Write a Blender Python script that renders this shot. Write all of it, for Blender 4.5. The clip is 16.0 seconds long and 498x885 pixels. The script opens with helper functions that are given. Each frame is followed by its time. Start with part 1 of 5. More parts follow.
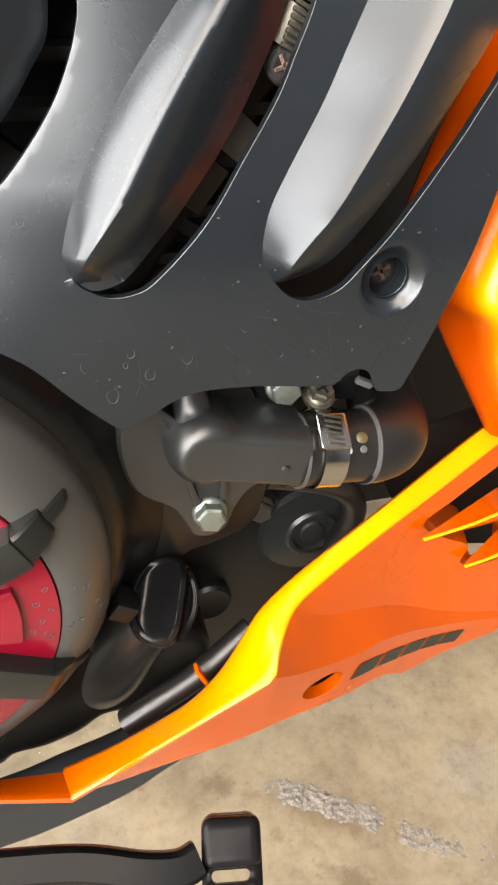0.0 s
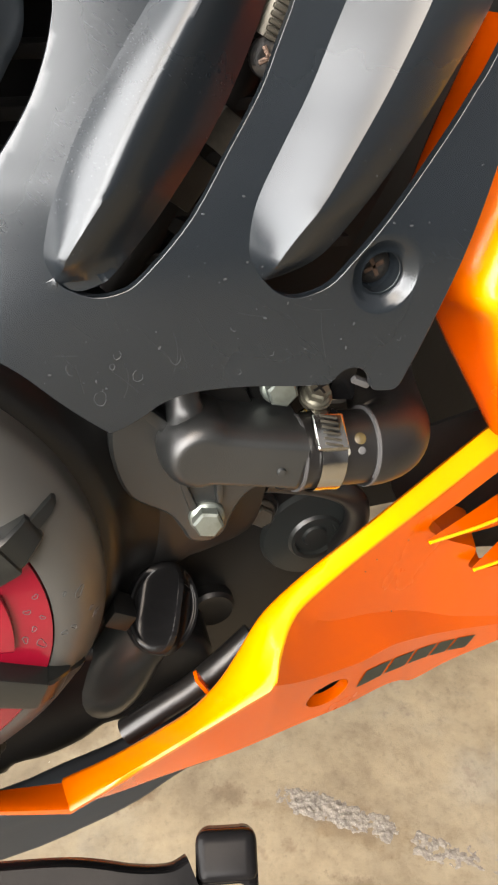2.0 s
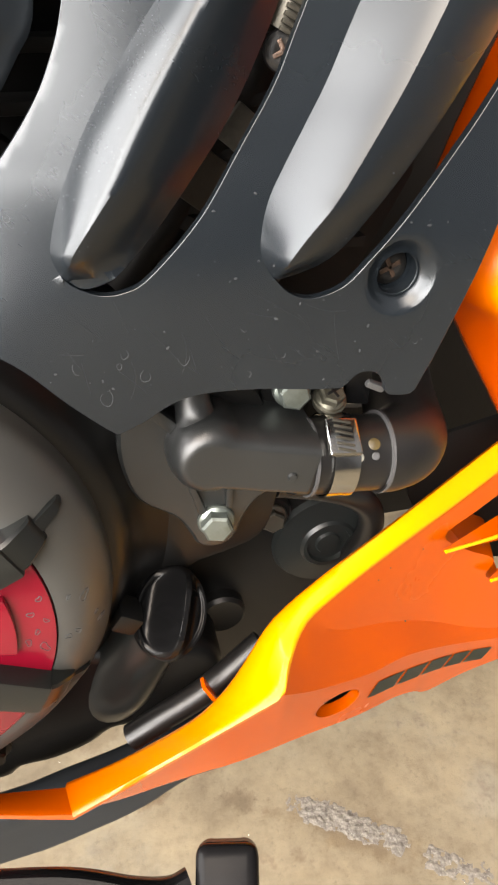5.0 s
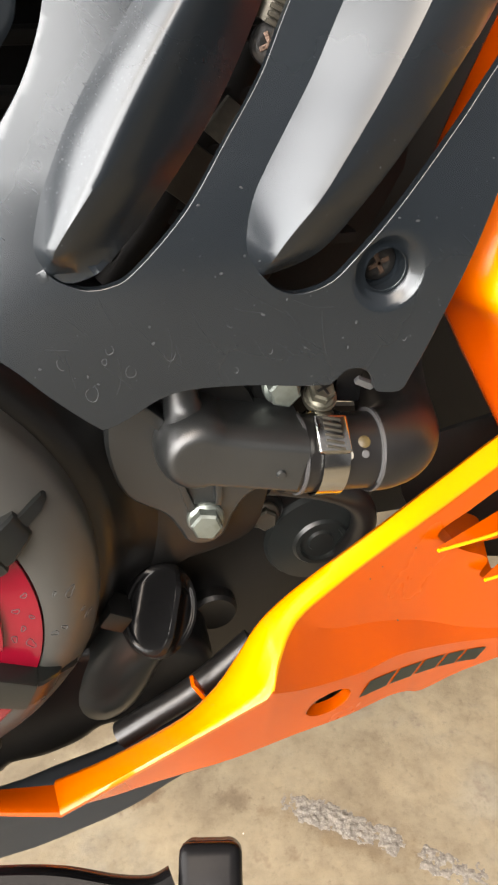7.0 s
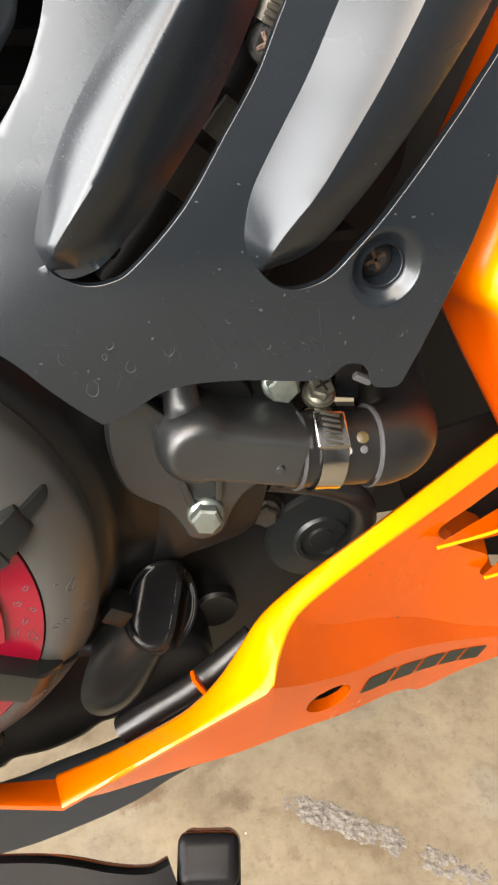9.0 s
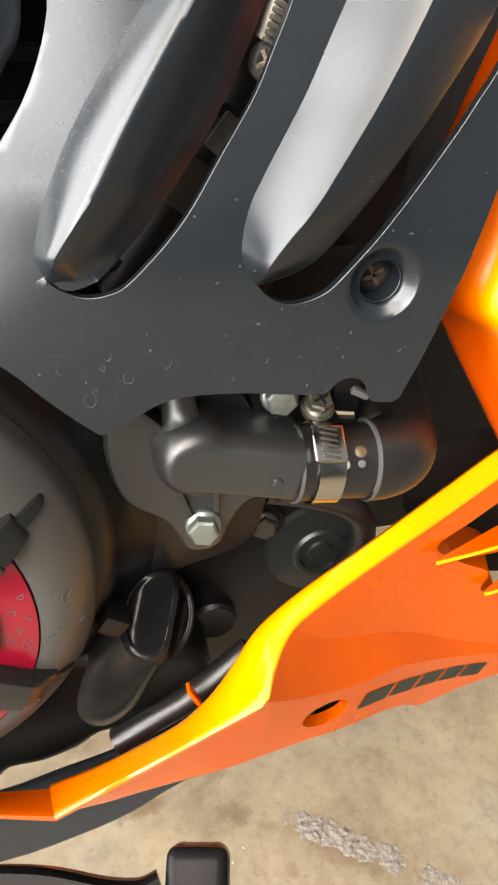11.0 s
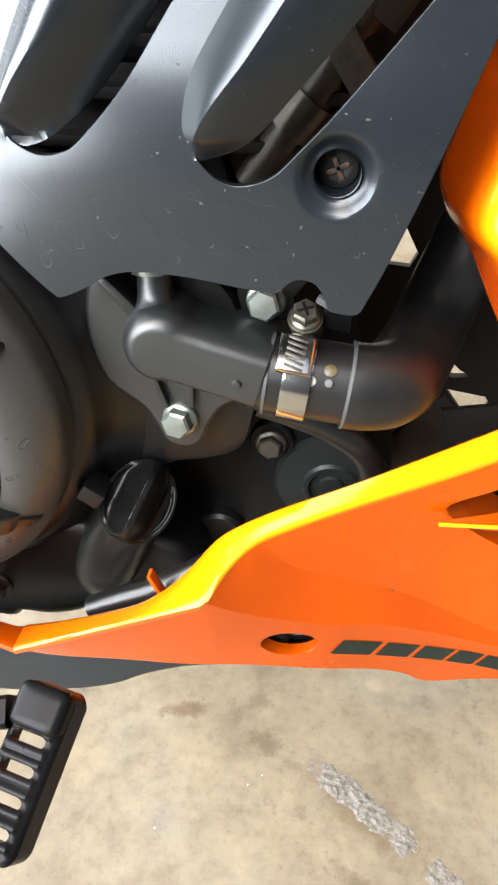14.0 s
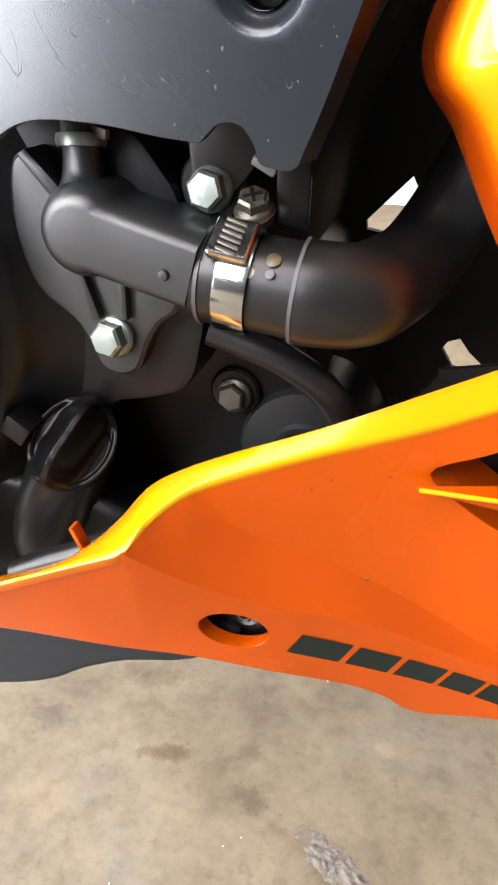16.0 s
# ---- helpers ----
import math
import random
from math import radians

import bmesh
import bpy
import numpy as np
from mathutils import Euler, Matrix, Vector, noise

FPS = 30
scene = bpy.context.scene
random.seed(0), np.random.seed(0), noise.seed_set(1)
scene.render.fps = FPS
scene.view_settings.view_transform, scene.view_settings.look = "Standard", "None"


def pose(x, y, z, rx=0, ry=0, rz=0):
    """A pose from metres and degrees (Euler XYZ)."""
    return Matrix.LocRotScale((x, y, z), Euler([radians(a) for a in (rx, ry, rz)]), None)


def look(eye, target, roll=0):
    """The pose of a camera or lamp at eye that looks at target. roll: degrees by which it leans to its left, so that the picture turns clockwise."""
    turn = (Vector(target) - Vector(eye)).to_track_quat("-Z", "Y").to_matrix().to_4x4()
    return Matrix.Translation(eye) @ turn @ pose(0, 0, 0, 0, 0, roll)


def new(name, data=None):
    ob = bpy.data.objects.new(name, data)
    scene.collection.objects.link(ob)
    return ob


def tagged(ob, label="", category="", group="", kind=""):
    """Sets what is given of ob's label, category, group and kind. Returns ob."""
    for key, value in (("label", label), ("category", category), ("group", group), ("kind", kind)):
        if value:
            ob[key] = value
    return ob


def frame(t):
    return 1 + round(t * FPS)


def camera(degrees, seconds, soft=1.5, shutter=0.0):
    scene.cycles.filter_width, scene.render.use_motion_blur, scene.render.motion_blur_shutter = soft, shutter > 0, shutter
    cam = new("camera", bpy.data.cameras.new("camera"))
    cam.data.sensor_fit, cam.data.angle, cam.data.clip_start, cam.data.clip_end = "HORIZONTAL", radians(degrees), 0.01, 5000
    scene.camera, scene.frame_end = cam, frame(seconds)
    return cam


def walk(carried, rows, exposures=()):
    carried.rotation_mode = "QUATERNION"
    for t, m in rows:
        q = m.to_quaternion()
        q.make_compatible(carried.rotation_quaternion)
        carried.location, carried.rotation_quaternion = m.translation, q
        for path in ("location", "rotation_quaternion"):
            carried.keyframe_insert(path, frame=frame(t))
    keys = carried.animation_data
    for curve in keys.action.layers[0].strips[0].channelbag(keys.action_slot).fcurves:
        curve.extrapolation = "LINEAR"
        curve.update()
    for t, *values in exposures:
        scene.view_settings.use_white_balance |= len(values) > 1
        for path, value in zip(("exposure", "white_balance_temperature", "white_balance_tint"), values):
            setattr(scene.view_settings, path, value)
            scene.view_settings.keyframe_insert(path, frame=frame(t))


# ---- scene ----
cam = camera(40.0, 16.0, soft=2.2)
PATH = [
    (0, (0.0152, 0.0176, 0.4352), (0.406, 1.249, -0.509), 2.1),
    (0.5, (0.0168, 0.0176, 0.4344), (0.395, 1.256, -0.505), 1.7),
    (1, (0.0192, 0.0176, 0.4344), (0.393, 1.259, -0.502), 1.1),
    (1.5, (0.0192, 0.0176, 0.4336), (0.384, 1.266, -0.498), 0.8),
    (2, (0.0216, 0.0184, 0.4320), (0.379, 1.269, -0.501), 0.4),
    (2.5, (0.0240, 0.0208, 0.4320), (0.375, 1.267, -0.507), 0.6),
    (3, (0.0240, 0.0208, 0.4312), (0.365, 1.280, -0.494), 0.2),
    (3.5, (0.0256, 0.0216, 0.4296), (0.358, 1.280, -0.502), 0.1),
    (4, (0.0248, 0.0208, 0.4304), (0.350, 1.285, -0.496), 0.2),
    (6.5, (0.0272, 0.0216, 0.4288), (0.330, 1.287, -0.502), 0.0),
    (7, (0.0288, 0.0208, 0.4288), (0.335, 1.286, -0.501), 0.3),
    (7.5, (0.0280, 0.0192, 0.4296), (0.333, 1.289, -0.495), 0.0),
    (8, (0.0296, 0.0168, 0.4296), (0.330, 1.292, -0.490), 0.0),
    (8.5, (0.0296, 0.0168, 0.4296), (0.334, 1.291, -0.489), 0.1),
    (9, (0.0296, 0.0176, 0.4280), (0.326, 1.291, -0.494), 0.0),
    (11.5, (0.0352, 0.0168, 0.4288), (0.300, 1.314, -0.470), 0.8),
    (12, (0.0496, 0.0232, 0.4264), (0.102, 1.285, -0.557), 2.1),
    (12.5, (0.0680, 0.0152, 0.4224), (0.018, 1.251, -0.592), 3.0),
    (13, (0.0864, 0.0136, 0.4144), (-0.086, 1.229, -0.611), 0.2),
    (13.5, (0.0968, 0.0112, 0.4112), (-0.099, 1.242, -0.592), -0.4),
    (14, (0.1000, 0.0072, 0.4136), (-0.107, 1.261, -0.558), -0.3),
    (14.5, (0.1024, 0.0032, 0.4136), (-0.143, 1.286, -0.510), -1.0),
    (15, (0.1144, -0.0016, 0.3984), (-0.140, 1.310, -0.482), -0.2),
    (15.5, (0.1280, 0.0064, 0.3808), (-0.170, 1.326, -0.474), 0.8),
    (16, (0.1320, 0.0184, 0.3608), (-0.245, 1.343, -0.453), 0.2),
]
walk(cam, [(t, look(eye, target, roll)) for t, eye, target, roll in PATH], [(0.0, 1.0, 6950, 12), (11.5, 1.05, 6950, 12), (12.0, 1.15, 7100, 11), (12.5, 1.25, 6400, 9), (14.0, 1.25, 6200, 9), (15.5, 0.93, 6300, 14), (16.0, 0.92, 6300, 14)])

# ---- world, sun, exposure ----
world = bpy.data.worlds.new("sky")
scene.world = world
world.use_nodes = True
wn = world.node_tree
sky = wn.nodes.new("ShaderNodeTexSky")
sky.sky_type, sky.sun_disc = "NISHITA", False
sky.sun_elevation, sky.sun_rotation = radians(55), radians(212)
sky.air_density, sky.dust_density = 1.0, 6.0
wn.links.new(sky.outputs[0], wn.nodes["Background"].inputs[0])
wn.nodes["Background"].inputs[1].default_value = 0.13
sun = new("sun", bpy.data.lights.new("sun", "SUN"))
sun.data.energy, sun.data.angle, sun.data.color = 0.5, radians(25), (1.0, 0.96, 0.90)
sun.matrix_world = look((-0.5, -1.75, 2.85), (0.0, 0.0, 0.0))
# added unseen lamps in place of outside daylight: two in front, one far side
for name, at, turn, wide, tall, glow in (("front_left_sky_fill", (-1.85, -2.06, 1.43), (90, 0, 0), 1.15, 2.70, 13.0), ("front_mid_sky_fill", (-0.70, -2.06, 1.93), (90, 0, 0), 0.86, 1.70, 8.0), ("side_sky_fill", (-2.5, -0.50, 2.1), (90, 0, -90), 2.9, 3.7, 7.6)):
    lamp = new(name, bpy.data.lights.new(name, "AREA"))
    lamp.data.shape, lamp.data.size, lamp.data.size_y = "RECTANGLE", wide, tall
    lamp.data.energy, lamp.data.color = glow * math.pi * wide * tall, (0.98, 0.99, 1.0)
    lamp.matrix_world = pose(*at, *turn)


# ---- materials ----
def material(name, base, rough=0.4, metal=0.0, vary=0.25, grain=220.0, bump=0.15, coat=0.0, patch=14.0, second=None, spots=0.0, scratch=0.0, depth=0.0004, spec=0.5):
    """A procedural surface: two scales of colour change, fine relief, and if asked dried water marks and scratches."""
    m = bpy.data.materials.new(name)
    m.use_nodes = True
    n, l = m.node_tree.nodes, m.node_tree.links
    b = n["Principled BSDF"]
    b.inputs["Metallic"].default_value = metal
    b.inputs["Specular IOR Level"].default_value = spec
    b.inputs["Coat Weight"].default_value = coat
    b.inputs["Coat Roughness"].default_value = 0.06
    co = n.new("ShaderNodeTexCoord")

    def tex(kind, scale, detail=4.0):
        t = n.new(kind)
        t.inputs["Scale"].default_value = scale
        if "Detail" in t.inputs:
            t.inputs["Detail"].default_value = detail
        l.new(co.outputs["Object"], t.inputs["Vector"])
        return t

    def ramp(a, lo, hi, src, to_lo=0.0, to_hi=1.0):
        r = n.new("ShaderNodeMapRange")
        r.inputs[1].default_value, r.inputs[2].default_value, r.inputs[3].default_value, r.inputs[4].default_value = lo, hi, to_lo, to_hi
        l.new(src, r.inputs[0])
        return r.outputs[0]

    def mix(f, c1, c2):
        x = n.new("ShaderNodeMix")
        x.data_type = "RGBA"
        for v, i in ((f, 0), (c1, 6), (c2, 7)):
            if hasattr(v, "is_linked"):
                l.new(v, x.inputs[i])
            else:
                x.inputs[i].default_value = v
        return x.outputs[2]

    def times(a, k):
        x = n.new("ShaderNodeMath")
        x.operation = "MULTIPLY"
        l.new(a, x.inputs[0])
        if hasattr(k, "is_linked"):
            l.new(k, x.inputs[1])
        else:
            x.inputs[1].default_value = k
        return x.outputs[0]

    big, fine = tex("ShaderNodeTexNoise", patch, 5.0), tex("ShaderNodeTexNoise", grain, 6.0)
    dark = (*[c * (1 - vary) for c in base], 1)
    light = (*[min(1, c * (1 + vary)) for c in base], 1)
    col = mix(ramp("p", 0.35, 0.65, big.outputs[0]), dark, light)
    if second:
        col = mix(ramp("s", 0.52, 0.72, tex("ShaderNodeTexNoise", patch * 2.7, 8.0).outputs[0], 0, 0.8), col, (*second, 1))
    col = mix(ramp("g", 0.3, 0.75, fine.outputs[0], 0, vary * 0.7), col, dark)
    rough_out = ramp("r", 0.3, 0.7, big.outputs[0], rough * 0.88, min(1, rough * 1.15))
    if spots:
        v = tex("ShaderNodeTexVoronoi", 130.0)
        v.inputs["Randomness"].default_value = 1.0
        wob = tex("ShaderNodeTexNoise", 420.0, 2.0)
        d = n.new("ShaderNodeMath")
        d.operation = "MULTIPLY_ADD"
        l.new(wob.outputs[0], d.inputs[0])
        d.inputs[1].default_value = 0.25
        l.new(v.outputs["Distance"], d.inputs[2])
        ring = times(ramp("a", 0.20, 0.28, d.outputs[0]), ramp("b", 0.30, 0.36, d.outputs[0], 1, 0))
        pick = ramp("c", 0.45, 0.50, v.outputs["Color"])
        gap = ramp("d", 0.42, 0.55, tex("ShaderNodeTexNoise", 300.0, 2.0).outputs[0])
        area = ramp("e", 0.42, 0.52, tex("ShaderNodeTexNoise", 30.0, 2.0).outputs[0])
        f = times(times(times(times(ring, pick), gap), area), spots)
        dots = tex("ShaderNodeTexVoronoi", 260.0)
        f2 = times(times(ramp("f", 0.05, 0.12, dots.outputs["Distance"], 1, 0), ramp("h", 0.62, 0.66, dots.outputs["Color"])), spots * 0.7)
        col = mix(f, col, (0.30, 0.31, 0.32, 1))
        col = mix(f2, col, (0.30, 0.31, 0.32, 1))
    if scratch:
        mp = n.new("ShaderNodeMapping")
        mp.inputs["Rotation"].default_value = (0, radians(-48), 0)
        mp.vector_type = "TEXTURE"
        mp.inputs["Scale"].default_value = (1.0, 1.0, 26.0)
        l.new(co.outputs["Object"], mp.inputs["Vector"])
        sn = n.new("ShaderNodeTexNoise")
        sn.inputs["Scale"].default_value, sn.inputs["Detail"].default_value = 1500.0, 2.0
        l.new(mp.outputs[0], sn.inputs["Vector"])
        where = ramp("w", 0.5, 0.62, tex("ShaderNodeTexNoise", 22.0, 2.0).outputs[0])
        sf = times(times(ramp("x", 0.63, 0.70, sn.outputs[0]), where), scratch)
        ra = n.new("ShaderNodeMath")
        ra.operation = "MULTIPLY_ADD"
        l.new(sf, ra.inputs[0])
        ra.inputs[1].default_value = 0.35
        l.new(rough_out, ra.inputs[2])
        rough_out = ra.outputs[0]
    l.new(col, b.inputs["Base Color"])
    l.new(rough_out, b.inputs["Roughness"])
    if bump:
        bp = n.new("ShaderNodeBump")
        bp.inputs["Strength"].default_value, bp.inputs["Distance"].default_value = bump, depth
        l.new(fine.outputs[0], bp.inputs["Height"])
        l.new(bp.outputs[0], b.inputs["Normal"])
    return m


M_PANEL = material("satin_black_plastic", (0.0080, 0.0104, 0.0128), 0.27, vary=0.12, grain=900, bump=0.0, spots=0.12, scratch=0.06, depth=0.0002, spec=0.55)
M_PANEL.node_tree.nodes["Principled BSDF"].inputs["Specular Tint"].default_value = (0.93, 0.97, 1.0, 1)
M_CASE = material("black_engine_paint", (0.0042, 0.0042, 0.0041), 0.38, vary=0.25, grain=700, bump=0.10, spots=0.25, depth=0.0002, spec=0.34)
M_CAST = material("cast_black_aluminium", (0.0140, 0.0152, 0.0152), 0.38, metal=0.1, vary=0.25, grain=2600, bump=0.45, depth=0.00012, spec=0.7)
M_DISC = material("dark_grey_cover_paint", (0.0500, 0.0495, 0.0460), 0.40, metal=0.1, vary=0.12, grain=900, bump=0.06, spots=0.9, depth=0.0002, spec=0.55)
M_RED = material("red_anodised_plastic", (0.15, 0.002, 0.011), 0.25, vary=0.15, grain=400, bump=0.04, coat=0.4, spots=0.5, depth=0.0002)
M_ARM = material("dusty_black_plastic", (0.0080, 0.0092, 0.0088), 0.30, vary=0.3, grain=900, bump=0.08, spots=0.6, depth=0.0002)
M_ORANGE = material("orange_gloss_paint", (0.410, 0.0580, 0.0001), 0.24, vary=0.04, grain=500, bump=0.01, coat=0.40, depth=0.0001, spec=0.12)
M_YELLOW = material("yellow_gloss_paint", (0.56, 0.34, 0.0), 0.25, vary=0.05, grain=500, bump=0.015, coat=0.5, depth=0.0001)
M_HAIR = material("fine_scratch", (0.009, 0.011, 0.013), 0.5, vary=0.3, grain=900, bump=0.0)
M_MARK = material("dried_water_mark", (0.034, 0.037, 0.040), 0.6, vary=0.3, grain=900, bump=0.1)
M_WHITE = material("white_decal", (0.50, 0.49, 0.47), 0.25, vary=0.03, grain=500, bump=0.0)
M_LETTER = material("dark_green_lettering", (0.009, 0.015, 0.012), 0.35, vary=0.2, grain=900, bump=0.0, spec=0.2)
M_RUBBER = material("black_rubber", (0.0062, 0.0058, 0.0056), 0.34, vary=0.3, grain=900, bump=0.15, second=(0.014, 0.0125, 0.011), spots=0.5, depth=0.0002, spec=0.5)
M_RIM = material("worn_rubber_edge", (0.050, 0.050, 0.051), 0.5, vary=0.25, grain=900, bump=0.15, depth=0.0002)
M_ZINC = material("zinc_plated_steel", (0.205, 0.230, 0.208), 0.36, metal=0.8, vary=0.2, grain=900, bump=0.3, second=(0.14, 0.155, 0.13), patch=90, depth=0.0002)
M_DULL = material("tarnished_zinc", (0.130, 0.124, 0.095), 0.36, metal=0.75, vary=0.3, grain=900, bump=0.3, second=(0.060, 0.054, 0.040), patch=120, depth=0.0002)
M_BAND = material("stainless_band", (0.46, 0.46, 0.44), 0.16, metal=1.0, vary=0.15, grain=1200, bump=0.1, depth=0.0001)
M_GRIME = material("oily_steel", (0.085, 0.078, 0.062), 0.35, metal=0.7, vary=0.4, grain=700, bump=0.3, second=(0.025, 0.022, 0.018), depth=0.0002)
M_SCREW = material("black_oxide_screw", (0.007, 0.0068, 0.0065), 0.5, vary=0.4, grain=900, bump=0.5, second=(0.030, 0.024, 0.018), patch=200, depth=0.0003, spec=0.2)
M_GLOSS = material("glossy_black_plastic", (0.004, 0.004, 0.0042), 0.24, vary=0.3, grain=500, bump=0.03, depth=0.0002, spec=0.2)
M_PEDAL = material("worn_black_steel", (0.005, 0.005, 0.0053), 0.24, vary=0.4, grain=500, bump=0.20, second=(0.010, 0.0088, 0.0088), spots=0.8, depth=0.0002, spec=0.07)
M_RUST = material("rusty_screw_recess", (0.060, 0.036, 0.024), 0.4, metal=0.5, vary=0.5, grain=1500, bump=0.6, second=(0.012, 0.010, 0.009), patch=500, depth=0.0003)
# near-black: grimy metal, and shade put into the backs of recesses
M_DARK = material("grimy_metal_and_dark_recess", (0.005, 0.0045, 0.004), 0.6, vary=0.4, grain=300, bump=0.3, spec=0.25)
M_BOXGREY = material("dusty_grey_metal", (0.060, 0.054, 0.042), 0.5, metal=0.2, vary=0.4, grain=500, bump=0.3, second=(0.020, 0.017, 0.013), patch=60)
M_BROWN = material("oily_brown_metal", (0.035, 0.028, 0.020), 0.45, metal=0.3, vary=0.4, grain=500, bump=0.3, second=(0.015, 0.012, 0.010))
M_TRAY = material("dark_grey_plastic", (0.011, 0.0135, 0.016), 0.5, vary=0.15, grain=700, bump=0.1, depth=0.0002, spec=0.3)
M_PAINTMARK = material("yellow_paint_mark", (0.07, 0.05, 0.016), 0.5, vary=0.4, grain=900, bump=0.1, patch=300)
M_WHITEMARK = material("white_paint_mark", (0.35, 0.345, 0.30), 0.5, vary=0.2, grain=900, bump=0.3)
# dark surface of the unseen walls and ceiling that block light
M_DIM = material("unseen_blocker_dark", (0.045, 0.046, 0.050), 0.8, vary=0.1, grain=60, bump=0.1, patch=1.5)
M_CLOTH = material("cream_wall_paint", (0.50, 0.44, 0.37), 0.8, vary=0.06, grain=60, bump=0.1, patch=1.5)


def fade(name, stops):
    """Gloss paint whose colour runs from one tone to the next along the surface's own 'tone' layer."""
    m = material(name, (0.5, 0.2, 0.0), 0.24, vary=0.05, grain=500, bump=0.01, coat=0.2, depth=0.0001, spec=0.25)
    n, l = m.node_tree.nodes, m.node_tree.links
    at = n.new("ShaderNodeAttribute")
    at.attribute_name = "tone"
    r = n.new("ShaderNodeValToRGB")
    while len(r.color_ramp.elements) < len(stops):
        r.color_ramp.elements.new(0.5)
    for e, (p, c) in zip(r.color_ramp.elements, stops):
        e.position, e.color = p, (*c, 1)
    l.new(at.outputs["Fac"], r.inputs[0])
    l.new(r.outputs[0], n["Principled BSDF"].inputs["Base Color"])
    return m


M_STRIPE = fade("orange_to_yellow_paint", [(0.0, (0.50, 0.09, 0.0)), (0.05, (0.52, 0.115, 0.0)), (0.22, (0.56, 0.235, 0.0)), (0.40, (0.57, 0.275, 0.0)), (1.0, (0.57, 0.275, 0.0))])
# first stops are darker: the lip's shading is put into the orange
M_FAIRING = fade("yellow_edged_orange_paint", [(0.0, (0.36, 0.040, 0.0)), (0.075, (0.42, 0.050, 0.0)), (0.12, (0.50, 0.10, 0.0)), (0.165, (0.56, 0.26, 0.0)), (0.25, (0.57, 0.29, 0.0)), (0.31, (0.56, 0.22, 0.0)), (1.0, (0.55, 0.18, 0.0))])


# stains on the floor: place, two radii, turn, tint
FLOOR_STAINS = [(0.0155, 0.2488, 0.016, 0.007, 15, (0.62, 0.52, 0.45)), (-0.061, 0.2515, 0.014, 0.010, 20, (0.66, 0.66, 0.68)), (0.0730, 0.2350, 0.009, 0.012, 60, (0.66, 0.62, 0.58)), (0.1400, 0.2870, 0.010, 0.006, -20, (1.25, 1.22, 1.18)), (0.1330, 0.1590, 0.020, 0.010, -35, (0.62, 0.58, 0.54)), (0.0640, 0.2619, 0.010, 0.007, 0, (0.82, 0.78, 0.74)), (0.1350, 0.2000, 0.055, 0.014, -33, (0.80, 0.74, 0.66)), (-0.010, 0.300, 0.030, 0.012, 10, (0.80, 0.76, 0.72)), (0.090, 0.310, 0.022, 0.010, -25, (1.15, 1.13, 1.10)), (-0.040, 0.200, 0.030, 0.016, 40, (1.14, 1.12, 1.08))]


